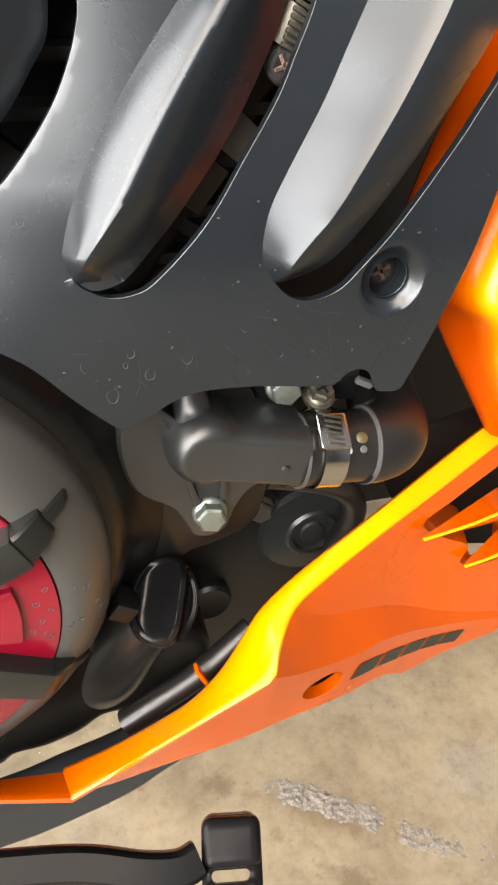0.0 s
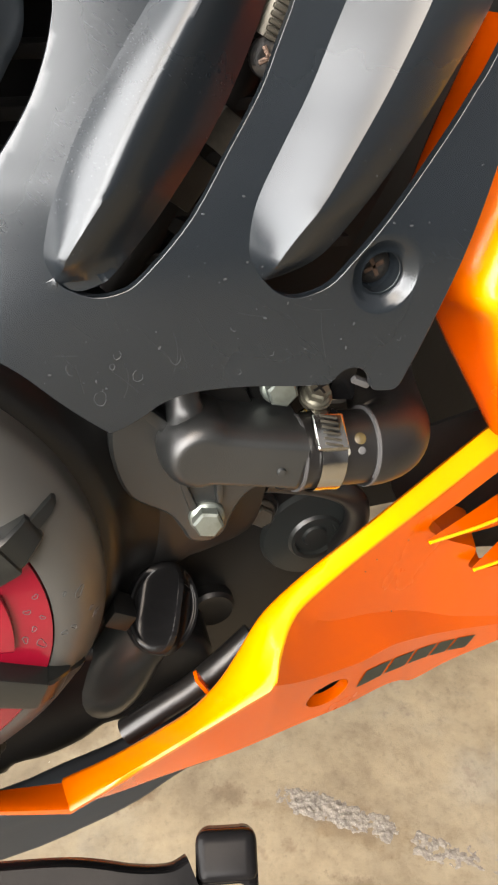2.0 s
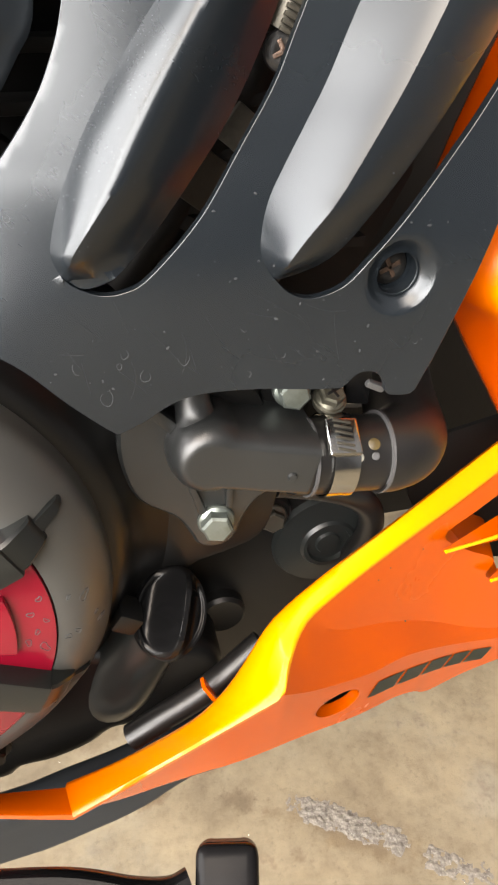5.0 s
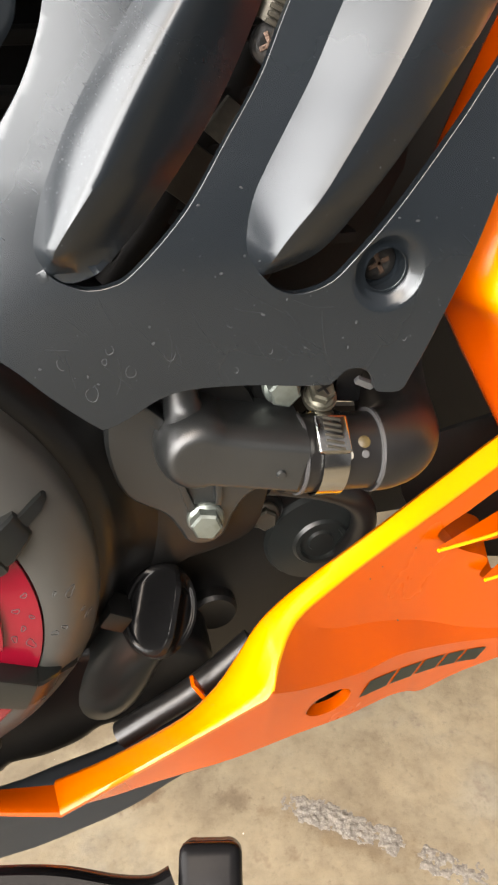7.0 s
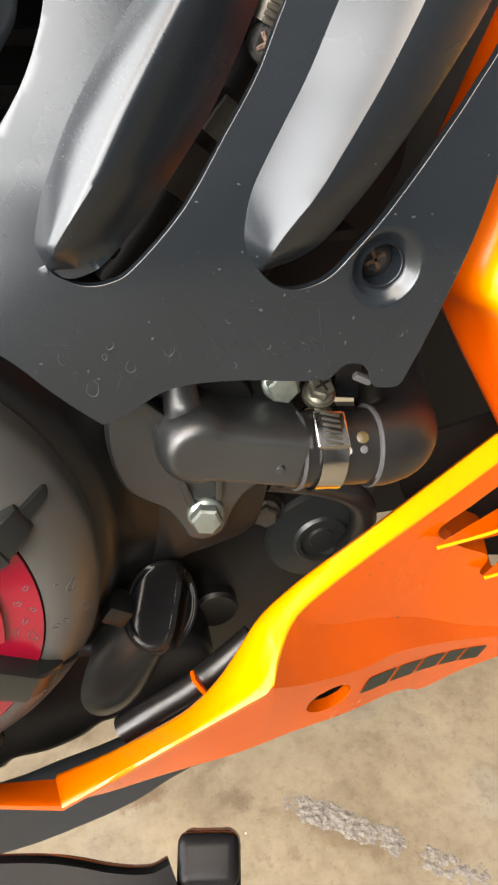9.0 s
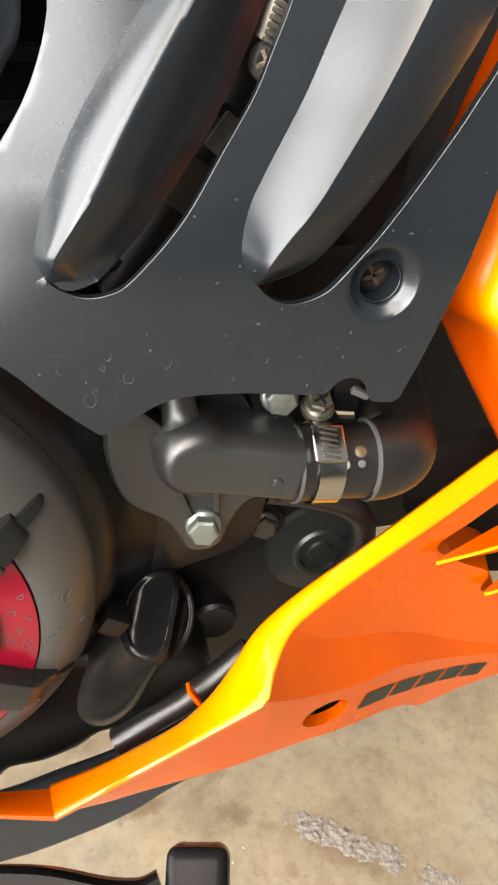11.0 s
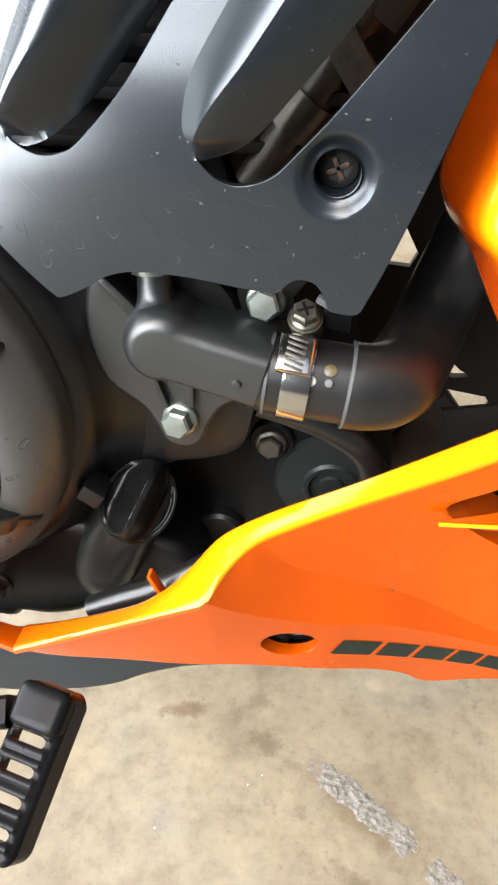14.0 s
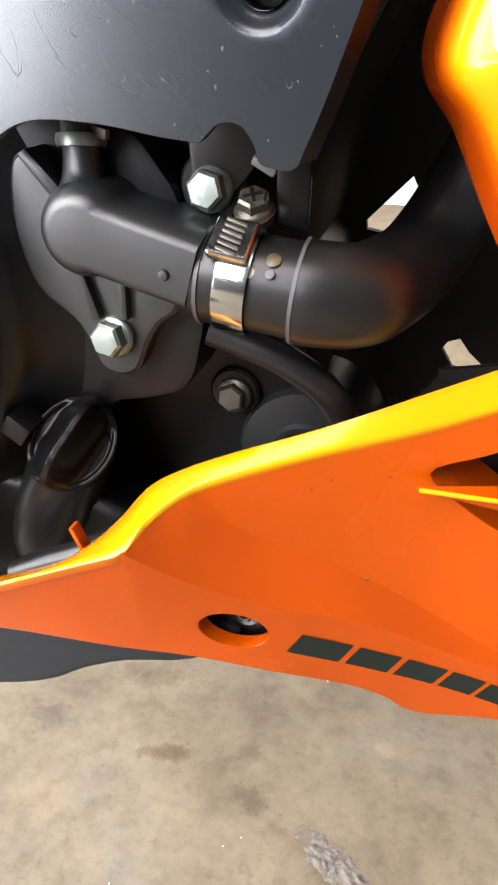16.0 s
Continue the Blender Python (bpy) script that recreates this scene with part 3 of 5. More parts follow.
def flat(points, n=6, closed=False):
    return [(p.x, p.y) for p in curve([(a, b, 0) for a, b in points], n, closed)]


SLOT_C, FREE_C, REAR_C = ([flat(p, 6) for p in group] for group in (SLOT, FREE, REAR))
SCREW = (0.0943, 0.3702)


def level(line, z):
    """x of a rising line at height z (its last crossing)."""
    got = None
    for a, b in zip(line, line[1:]):
        if (a[1] <= z <= b[1]) or (b[1] <= z <= a[1]):
            got = a[0] + (b[0] - a[0]) * (z - a[1]) / ((b[1] - a[1]) or 1)
    return got


# each louvre: height of its fold, how far across it lies, how round its rear face is, how its free edge stands off
LOUVRE = ((0.0130, 0.42, 0.90, 0.0040), (0.0094, 0.34, 1.25, -0.0050), (0.0090, 0.34, 1.20, -0.0050))
FOLD_ROUND = 0.0052


def fold_at(rise, full):
    """Where across a louvre its fold lies: near the rear edge at the nose, further over higher up."""
    f = min(1.0, max(0.0, rise / 0.020))
    return full * (0.50 + 0.50 * f * f * (3 - 2 * f))


def panel_depth(x, z):
    t = min(1.0, max(0.0, (z - 0.338) / 0.045))
    y = 0.1568 + 1.65 * max(0.0, 0.060 - max(x, -0.02)) ** 2 * t * t * (3 - 2 * t) + (5.0 * max(0.0, min(z, 0.396) - 0.366) ** 2 + 0.27 * max(0.0, z - 0.396)) + 1.2 * max(0.0, x - 0.09) ** 2
    for rear, free, (crest, full, bow, drop) in zip(REAR_C, FREE_C, LOUVRE):
        h = min(z, 0.4399)
        xl, xr = level(rear, max(h, rear[0][1])), level(free, h)
        if xl is not None and xr is not None and xl < x < xr + 0.0002:
            u = min(1.0, (x - xl) / max(1e-6, xr - xl))
            rise = min(1.0, max(0.0, (z - rear[0][1] + 0.0010) / 0.0062))
            end = min(1.0, (xr - xl) / 0.024) * (0.2 * rise + 0.8 * math.sqrt(max(0.0, rise * (2 - rise))))
            fold = fold_at(z - rear[0][1], full)
            w = u / fold
            up = crest * (1 - (1 - w) ** bow) if w < 1 else crest * (1 + 0.3 * (w - 1))
            down = crest + (drop - crest) * (u - fold) / (1 - fold)
            y -= end * 0.5 * (up + down - math.sqrt((up - down) ** 2 + FOLD_ROUND ** 2) + (math.sqrt(crest ** 2 / (1 - fold) ** 2 + FOLD_ROUND ** 2) - crest / (1 - fold)) * (1 - u))
    r = math.hypot(x - SCREW[0], z - SCREW[1])
    if r < 0.0092:
        t = min(1.0, max(0.0, (0.0092 - r) / 0.0040))
        y += 0.0030 * t * t * (3 - 2 * t)
    return y


def panel_push(x, z):
    r = math.hypot(x - SCREW[0], z - SCREW[1])
    if r < 0.0065:
        return 0, 0.004, 0
    if x > 0.102 and z < 0.436 and x > 0.0985 + (z - 0.3388) * 0.40:
        return 0.0015, 0.011, 0
    return 0, 0.0022, 0


OUTLINE = flat([(-0.060, 0.4000), (-0.030, 0.3790), (-0.012, 0.3680), (0.0024, 0.3608), (0.0091, 0.3560), (0.0156, 0.3489), (0.0207, 0.3436), (0.0255, 0.3390), (0.0275, 0.3382), (0.0335, 0.3407), (0.0400, 0.3445), (0.0475, 0.3462), (0.0606, 0.3457), (0.0736, 0.3438), (0.0820, 0.3430)], 4)
OUTLINE += flat([(0.0832, 0.3440), (0.0862, 0.3466), (0.0905, 0.3464), (0.0934, 0.3431), (0.0945, 0.3398), (0.0970, 0.3389), (0.1005, 0.3386), (0.1022, 0.3396)], 4)
OUTLINE += flat([(0.1036, 0.3430), (0.1064, 0.3497), (0.1105, 0.3610), (0.1145, 0.3724), (0.1190, 0.3855), (0.1260, 0.4060), (0.1350, 0.4400)], 5) + [(0.135, 0.452), (-0.060, 0.452)]
slots = [s + f[::-1][:-1] for s, f in zip(SLOT_C, FREE_C)]
screw_hole = [(SCREW[0] + 0.0052 * math.cos(a), SCREW[1] + 0.0052 * math.sin(a)) for a in (2 * math.pi * k / 32 for k in range(32))]
folds = []
for rear, free, (_, full, _, _) in zip(REAR_C, FREE_C, LOUVRE):
    for shift in (-0.20, -0.15, -0.10, -0.05, 0.0, 0.05, 0.10, 0.16, 0.23):
        line = []
        for k in range(60):
            z = rear[0][1] + 0.005 + k * 0.001
            xl, xr = level(rear, z), level(free, z)
            if xl is not None and xr is not None and z < 0.438:
                across = fold_at(z - rear[0][1], full) + shift
                if across > 0.05:
                    line.append((xl + (xr - xl) * across, z))
        folds.append(line)
creases = folds + [r[1:-1] for r in REAR_C] + [[(SCREW[0] + d * math.cos(k * math.pi / 20), SCREW[1] + d * math.sin(k * math.pi / 20)) for k in range(41)] for d in (0.0057, 0.0064, 0.0071, 0.0078, 0.0086, 0.0094)]
side_panel = part("side_panel", sheet(OUTLINE, [*slots, screw_hole], panel_depth, 0.0014, panel_push, creases), M_PANEL, bike, "satin black plastic side panel with raised louvres and water marks", 27)
for mx, mz, mr, turn, sweep in ((0.0434, 0.3560, 0.0014, 0, 200), (0.0304, 0.3583, 0.0009, 20, 250), (0.0573, 0.3620, 0.0008, -20, 150), (0.0254, 0.3478, 0.0015, 10, 320), (0.0665, 0.3544, 0.0008, 40, 120), (0.0345, 0.3525, 0.0012, -30, 280), (0.0200, 0.3560, 0.0012, -60, 150), (0.1000, 0.3540, 0.0008, 10, 160), (0.0585, 0.3500, 0.0006, 80, 300), (0.0290, 0.3555, 0.0006, 0, 360), (0.0110, 0.3880, 0.0008, 0, 200)):
    ring = []
    for k in range(15):
        a = radians(turn + 270 - sweep / 2 + sweep * k / 14)
        wob = mr * (1 + 0.10 * math.sin(2 * a + 40 * mx) + 0.06 * math.sin(3 * a + 900 * mz))
        px, pz = mx + 0.85 * wob * math.cos(a), mz + 1.35 * wob * math.sin(a)
        ring.append((px, panel_depth(px, pz) + 0.00001, pz))
    part("water_mark", tube(ring, [0.00003 + 0.00007 * math.sin(math.pi * k / 14) for k in range(15)], 6, n=2), M_MARK, side_panel, "pale dried water mark")
grit = random.Random(11)
specks = []
while len(specks) < 90:
    px, pz = grit.uniform(0.004, 0.118), grit.uniform(0.340, 0.400)
    if inside((px, pz), OUTLINE) and not any(inside((px, pz), s) for s in slots) and math.hypot(px - SCREW[0], pz - SCREW[1]) > 0.010:
        r = 0.00010 + 0.00028 * grit.random() ** 3
        speck = lathe([(0, 0.00003), (r * 0.7, 0.00002), (r, -0.00004)], (0, 0, 0), (0, -1, 0), 7)
        bmesh.ops.transform(speck, matrix=Matrix.Translation((px, panel_depth(px, pz), pz)) @ pose(0, 0, 0, 0, grit.uniform(0, 180), 0) @ Matrix.Diagonal((1, 1, grit.uniform(1.0, 2.2), 1)), verts=speck.verts)
        specks.append(speck)
tagged(part("dust", join(*specks), M_MARK, side_panel, "pale specks of dust on the panel"), kind="stuff")
dice = random.Random(5)
hairs = []
for _ in range(24):
    hx, hz = dice.choice(((0.030, 0.360), (0.052, 0.364), (0.062, 0.358), (0.020, 0.356), (0.072, 0.362)))
    hx, hz, ha, hl, hb = hx + dice.gauss(0, 0.006), hz + dice.gauss(0, 0.0045), dice.gauss(0.9, 0.45), dice.uniform(0.004, 0.013), dice.gauss(0, 18)
    line = []
    for k in range(10):
        px, pz = hx + hl * k / 9 * math.cos(ha + hb * hl * k / 9), hz - hl * k / 9 * math.sin(ha + hb * hl * k / 9)
        line.append((px, panel_depth(px, pz) + 0.00001, pz))
    if all(inside((p[0], p[2]), OUTLINE) and not any(inside((p[0], p[2]), s) for s in slots) for p in line):
        hairs.append(tube(line, 0.000035, 5, n=1))
tagged(part("hairline_scratch", join(*hairs), M_HAIR, side_panel, "fine hairline scratches"), kind="stuff")
sy = panel_depth(SCREW[0] + 0.0053, SCREW[1])
part("screw_cup", lathe([(0.0052, -0.001), (0.0052, 0.0045), (0.0046, 0.0055), (0, 0.0055)], (SCREW[0], sy, SCREW[1]), (0, 1, 0), 32), M_PANEL, side_panel)


def phillips(parent, at, axis, r, name="screw"):
    """A pan-head screw with a cross recess, made of a head, a ring and four quarter pads."""
    a = Vector(axis).normalized()
    m = Matrix.Translation(at) @ a.to_track_quat("Z", "Y").to_matrix().to_4x4() @ pose(0, 0, 0, 0, 0, 25)
    head = lathe([(0, -0.003), (r, -0.003), (r, -0.0022), (r * 0.93, -0.0014), (r * 0.7, -0.0009), (r * 0.45, -0.0008), (r * 0.3, -0.0010), (0, -0.0011)], at, a, 32)
    screw = part(name, head, M_SCREW, parent, "dark Phillips screw sunk in its cup", 40)
    for k in (0, 90):
        part("cross_slot", block((r * 1.15, r * 0.24, 0.0006), m @ pose(0, 0, -0.0008, 0, 0, k), 0.0002), M_RUST, parent, "rusty cross recess")
    return screw


phillips(side_panel, (SCREW[0], sy + 0.0030, SCREW[1]), (0, -1, 0), 0.0047)

# lower cowl: rails from rear to front
L_RAIL = [tuple(p) for p in curve([(-0.0016, 0.1336, 0.2185), (0.0161, 0.1348, 0.2267), (0.0353, 0.1360, 0.2358), (0.0534, 0.1372, 0.2443), (0.0648, 0.1380, 0.2494)], 5)]
L_RAIL += [tuple(p) for p in curve([(0.0660, 0.1400, 0.2505), (0.0690, 0.1455, 0.2540), (0.0735, 0.1520, 0.2570), (0.0790, 0.1570, 0.2595), (0.0900, 0.1620, 0.2630), (0.1080, 0.1690, 0.2680), (0.1380, 0.1800, 0.2755), (0.1650, 0.1880, 0.2860), (0.2050, 0.1980, 0.3040)], 5)]
U_RAIL = [(-0.0040, 0.1450, 0.2150), (0.0119, 0.1440, 0.2220), (0.0280, 0.1450, 0.2285), (0.0398, 0.1465, 0.2338), (0.0495, 0.1495, 0.2405), (0.0572, 0.1535, 0.2480), (0.0645, 0.1570, 0.2570), (0.0727, 0.1605, 0.2618), (0.0857, 0.1655, 0.2665), (0.1095, 0.1740, 0.2738), (0.1380, 0.1830, 0.2850), (0.1650, 0.1910, 0.2960), (0.2050, 0.2010, 0.3130)]
C_RAIL = [tuple(p) for p in curve([(0.0650, 0.1380, 0.2492), (0.0790, 0.1450, 0.2375), (0.1030, 0.1557, 0.2240), (0.1240, 0.1655, 0.2155), (0.1600, 0.1800, 0.1940), (0.2050, 0.1930, 0.1700)], 14)]
D_RAIL = [tuple(p) for p in curve([(0.0770, 0.1555, 0.2584), (0.0915, 0.1608, 0.2445), (0.1120, 0.1692, 0.2325), (0.1290, 0.1757, 0.2215), (0.1440, 0.1805, 0.2105), (0.1650, 0.1850, 0.1960), (0.2050, 0.1945, 0.1730)], 14)]
B_RAIL = [tuple(p) for p in curve([(-0.0060, 0.1400, 0.2080), (0.0109, 0.1410, 0.2071), (0.0286, 0.1426, 0.2072), (0.0541, 0.1450, 0.2065), (0.0770, 0.1500, 0.2040), (0.1000, 0.1570, 0.1970), (0.1215, 0.1670, 0.1870), (0.1335, 0.1725, 0.1790), (0.1445, 0.1778, 0.1687), (0.1680, 0.1850, 0.1650), (0.2050, 0.1930, 0.1600)], 4)]


def cowl_depth(x, z):
    (yl, zl), (yb, zb) = at_x(L_RAIL, x), at_x(B_RAIL, x)
    knots = [(zl, yl), (zb, yb)]
    if x > 0.0650:
        yc, zc = at_x(C_RAIL, x)
        yd, zd = at_x(D_RAIL, x)
        f = min(1.0, max(0.0, (x - 0.0655) / 0.0115))
        knots = [(zl, yl), (zd, yd), (zc, yc), (zb, yb)] if f == 1 else [(zl, yl), (zc, yc), (zb, yb)]
    for (za, ya), (zd, yd) in zip(knots, knots[1:]):
        if z >= zd:
            f = min(1.0, max(0.0, (za - z) / max(1e-6, za - zd)))
            return ya + f * (yd - ya)
    return knots[-1][1]


HOLE = (0.0897, 0.2162)
cowl_hole = [(HOLE[0] + 0.0095 * math.cos(a), HOLE[1] + 0.0073 * math.sin(a) - 0.25 * 0.0095 * math.cos(a)) for a in (2 * math.pi * k / 36 for k in range(36))]
vent = flat([(0.1365, 0.2605), (0.1500, 0.2660), (0.1680, 0.2730), (0.1900, 0.2800), (0.1980, 0.2600), (0.1960, 0.2200), (0.1800, 0.2180), (0.1640, 0.2262), (0.1660, 0.2350), (0.1500, 0.2470)], 4, True)
body_line = [(p[0], p[2]) for p in L_RAIL] + [(p[0], p[2]) for p in reversed(B_RAIL)]


VENT_ZONE = [(0.134, 0.262), (0.150, 0.270), (0.195, 0.284), (0.2, 0.215), (0.162, 0.222), (0.148, 0.245)]


def cowl_push(x, z):
    if math.hypot(x - HOLE[0], z - HOLE[1]) < 0.011:
        return 0.0006, 0.0045, 0.0003
    if inside((x, z), VENT_ZONE):
        return 0.008, 0.022, 0
    if z > at_x(L_RAIL, x)[1] - 0.0006:
        return 0, 0.0008, -0.003
    return 0, 0.006, 0


lower_cowl = part("lower_cowl", sheet(body_line, [cowl_hole, vent], cowl_depth, 0.0018, cowl_push, [[(p[0], p[2]) for p in r[1:-1]] for r in (C_RAIL, D_RAIL)]), M_ORANGE, bike, "glossy orange lower cowl with a yellow stripe and a fixing hole", 26)


def stripe():
    """The yellow band between the cowl's top edge and its body, with a turned-in inner lip."""
    n = 64
    bm, rows = bmesh.new(), []
    tone = bm.verts.layers.float.new("tone")
    lo, up = curve([(p[0], p[1], p[2]) for p in L_RAIL], 3), curve(U_RAIL, 14)

    def by_length(path, k):
        d = [0.0]
        for a, b in zip(path, path[1:]):
            d.append(d[-1] + (b - a).length)
        s = d[-1] * k / n
        for i in range(len(path) - 1):
            if d[i + 1] >= s:
                return path[i].lerp(path[i + 1], (s - d[i]) / max(1e-9, d[i + 1] - d[i]))
        return path[-1]

    for k in range(n + 1):
        a, b = by_length(lo, k), by_length(up, k)
        a = a + Vector((0, -0.0002, 0.0003))
        c = a.lerp(b, 0.5) + Vector((0, -0.0003, 0.0004))
        rows.append([bm.verts.new(p) for p in (a + Vector((0, 0.0004, -0.0034)), a + Vector((0, -0.0001, -0.0018)), a + Vector((0, -0.0004, -0.0006)), a.lerp(c, 0.14) + Vector((0, -0.0003, 0.0004)), a.lerp(c, 0.45) + Vector((0, 0, 0.0002)), c, b, b + Vector((0.0004, 0.0016, -0.0006)), b + Vector((0.001, 0.004, -0.009)))])
    for r, s in zip(rows, rows[1:]):
        for i in range(len(r) - 1):
            bm.faces.new((r[i], s[i], s[i + 1], r[i + 1]))
    bmesh.ops.recalc_face_normals(bm, faces=bm.faces)
    for k, row in enumerate(rows):
        for i, v in enumerate(row):
            v[tone] = min(k / n, (0.0, 0.03, 0.16, 1, 1, 1, 0.17, 0.10, 0.05)[i])
    return bm


part("yellow_stripe", stripe(), M_STRIPE, lower_cowl, "glossy yellow stripe along the cowl's top edge", 60)
# inner flange at the rear end, lettering blocks, hole sleeve, screw and vent fins
part("rear_flange", strip([[(-0.0016, 0.1340, 0.2150), (-0.0136, 0.1350, 0.2190), (-0.0300, 0.1365, 0.2245), (-0.0600, 0.1390, 0.2330)], [(-0.0016, 0.1336, 0.2185), (-0.0136, 0.1345, 0.2222), (-0.0300, 0.1360, 0.2275), (-0.0600, 0.1385, 0.2360)], [(-0.0020, 0.1350, 0.2188), (-0.0136, 0.1362, 0.2224), (-0.0300, 0.1375, 0.2276), (-0.0600, 0.1400, 0.2360)], [(-0.0040, 0.1450, 0.2146), (-0.0200, 0.1465, 0.2160), (-0.0350, 0.1475, 0.2180), (-0.0600, 0.1490, 0.2220)]], 5), M_ORANGE, lower_cowl, smooth=80)
part("inner_shelf", strip([[(0.0300, 0.1460, 0.2265), (0.0119, 0.1445, 0.2200), (-0.0040, 0.1452, 0.2138), (-0.0600, 0.1492, 0.2215)], [(0.0340, 0.1580, 0.2060), (0.0151, 0.1588, 0.1960), (-0.0076, 0.1588, 0.1892), (-0.0600, 0.1588, 0.1800)]], 5), M_ORANGE, lower_cowl, smooth=80)
part("tab", block((0.0014, 0.004, 0.010), pose(0.0445, 0.1525, 0.2385, 0, -22, 0), 0.0004), M_ORANGE, lower_cowl)
for x0, x1 in ((0.1040, 0.1185), (0.1205, 0.1330), (0.1350, 0.1475), (0.1492, 0.1600), (0.1615, 0.1740)):
    bm = bmesh.new()
    grid = [[None] * 3 for _ in range(7)]
    for a in range(7):
        for b in range(3):
            x = x0 + (x1 - x0) * a / 6
            z = 0.2064 - 0.50 * (x - 0.1035) + 0.0034 * b
            x += 0.0021 * b
            grid[a][b] = bm.verts.new((x, cowl_depth(x, z) - 0.0003, z))
    for a in range(6):
        for b in range(2):
            bm.faces.new((grid[a][b], grid[a + 1][b], grid[a + 1][b + 1], grid[a][b + 1]))
    part("lettering_block", bm, M_LETTER, lower_cowl, "dark slanted block of lettering")
for x, z, r in ((0.1236, 0.2250, 0.0005), (0.1068, 0.2571, 0.0003), (0.1117, 0.2598, 0.0003), (0.1265, 0.2600, 0.0003)):
    part("paint_chip", lathe([(0, 0.00012), (r * 0.7, 0.00010), (r, 0)], (x, cowl_depth(x, z) - 0.0001, z), (-0.2, -1, 0.2), 7), M_BROWN, lower_cowl, "small dark chip in the paint")
hy = cowl_depth(*HOLE)
part("grommet", lathe([(0.0034, 0.0), (0.0050, -0.0012), (0.0072, -0.0008), (0.0080, 0.0012), (0.0120, 0.0020)], (HOLE[0] + 0.001, hy + 0.0092, HOLE[1]), (0, 1, 0), 32), M_RUBBER, lower_cowl, "black rubber grommet")
part("socket_bolt", lathe([(0.0016, 0.0020), (0.0016, -0.0014), (0.0024, -0.0016), (0.0033, -0.0008), (0.0035, 0.0012)], (HOLE[0] + 0.001, hy + 0.0082, HOLE[1]), (0, 1, 0), 6), M_GRIME, lower_cowl, "steel socket bolt")
# near-black disc puts the shade inside the hole into its colour
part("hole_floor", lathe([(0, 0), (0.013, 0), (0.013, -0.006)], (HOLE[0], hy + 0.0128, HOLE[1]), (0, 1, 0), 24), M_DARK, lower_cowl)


def fin(tip, end_top, end_low, out):
    """A wedge-shaped vent blade from a sharp tip to a deep front end."""
    bm = bmesh.new()
    t, a, b = Vector(tip), Vector(end_top), Vector(end_low)
    rows = []
    for k in range(7):
        f = k / 6
        p, q = t.lerp(a, f), t.lerp(b, f)
        o = Vector((0, -out * math.sin(math.pi * min(1, f * 0.7)), 0))
        rows.append([bm.verts.new(v) for v in (p + Vector((0, 0.012 * f, 0.001)), p + o, p.lerp(q, 0.5) + o * 0.8, q + Vector((0, 0.004 * f, 0)), q + Vector((0, 0.016 * f, 0.002 * f)))])
    for r, s in zip(rows, rows[1:]):
        for i in range(4):
            bm.faces.new((r[i], s[i], s[i + 1], r[i + 1]))
    bmesh.ops.recalc_face_normals(bm, faces=bm.faces)
    return bm


for tip, top, low in (((0.1335, 0.1745, 0.2580), (0.200, 0.196, 0.2490), (0.200, 0.196, 0.2330)), ((0.1620, 0.1815, 0.2290), (0.205, 0.196, 0.2240), (0.205, 0.196, 0.2100))):
    f = part("vent_fin", fin(tip, top, low, 0.003), M_ORANGE, lower_cowl, smooth=50)
    part("fin_edge", tube([Vector(tip) + Vector((0.001, -0.0006, 0.0004)), Vector(tip).lerp(Vector(top), 0.4) + Vector((0, -0.0029, 0.0004)), Vector(tip).lerp(Vector(top), 0.8) + Vector((0, -0.0030, 0.0004))], 0.0007, 8), M_YELLOW, lower_cowl)
# near-black sheet stands in for the shade inside the vent
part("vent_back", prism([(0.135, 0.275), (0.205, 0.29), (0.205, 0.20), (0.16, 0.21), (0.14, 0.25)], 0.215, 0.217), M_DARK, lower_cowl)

# upper fairing: an edge that turns out into a broad face
EDGE = [(0.1365, 0.1960, 0.4200), (0.1300, 0.2000, 0.3970), (0.1263, 0.2010, 0.3847), (0.1230, 0.2015, 0.3718), (0.1203, 0.2005, 0.3600), (0.1225, 0.1975, 0.3515), (0.1292, 0.1915, 0.3440), (0.1380, 0.1875, 0.3285), (0.1470, 0.1850, 0.3135), (0.1570, 0.1820, 0.2965)]


STAND = [1.0, 1.0, 1.0, 1.0, 1.0, 0.95, 0.75, 0.45, 0.33, 0.30]


def offset_rail(d, dy):
    """The edge moved inwards by d (one value, or one for each point) and out by dy, less so towards its lower end."""
    out = []
    ds = d if isinstance(d, list) else [d] * len(EDGE)
    for i, p in enumerate(EDGE):
        a, b = Vector(EDGE[max(0, i - 1)]), Vector(EDGE[min(len(EDGE) - 1, i + 1)])
        t = (b - a)
        nrm = Vector((-t.z, 0, t.x)).normalized()
        nrm = (nrm + Vector((0.5, 0, 0))).normalized() if nrm.x > 0 else (-nrm + Vector((0.5, 0, 0))).normalized()
        out.append((p[0] + nrm.x * ds[i], p[1] + dy * (STAND[i] if dy < 0 else 1), p[2] + nrm.z * ds[i]))
    return out


# inward shift, stand-off, tone; the low tones carry the lip's painted shading
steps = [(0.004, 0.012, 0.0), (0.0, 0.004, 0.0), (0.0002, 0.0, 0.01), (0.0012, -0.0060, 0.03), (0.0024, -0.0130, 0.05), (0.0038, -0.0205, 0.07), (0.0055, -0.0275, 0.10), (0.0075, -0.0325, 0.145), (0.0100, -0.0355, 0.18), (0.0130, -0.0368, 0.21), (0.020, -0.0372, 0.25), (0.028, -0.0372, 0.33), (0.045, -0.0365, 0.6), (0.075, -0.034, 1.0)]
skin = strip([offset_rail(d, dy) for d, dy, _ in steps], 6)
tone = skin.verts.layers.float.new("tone")
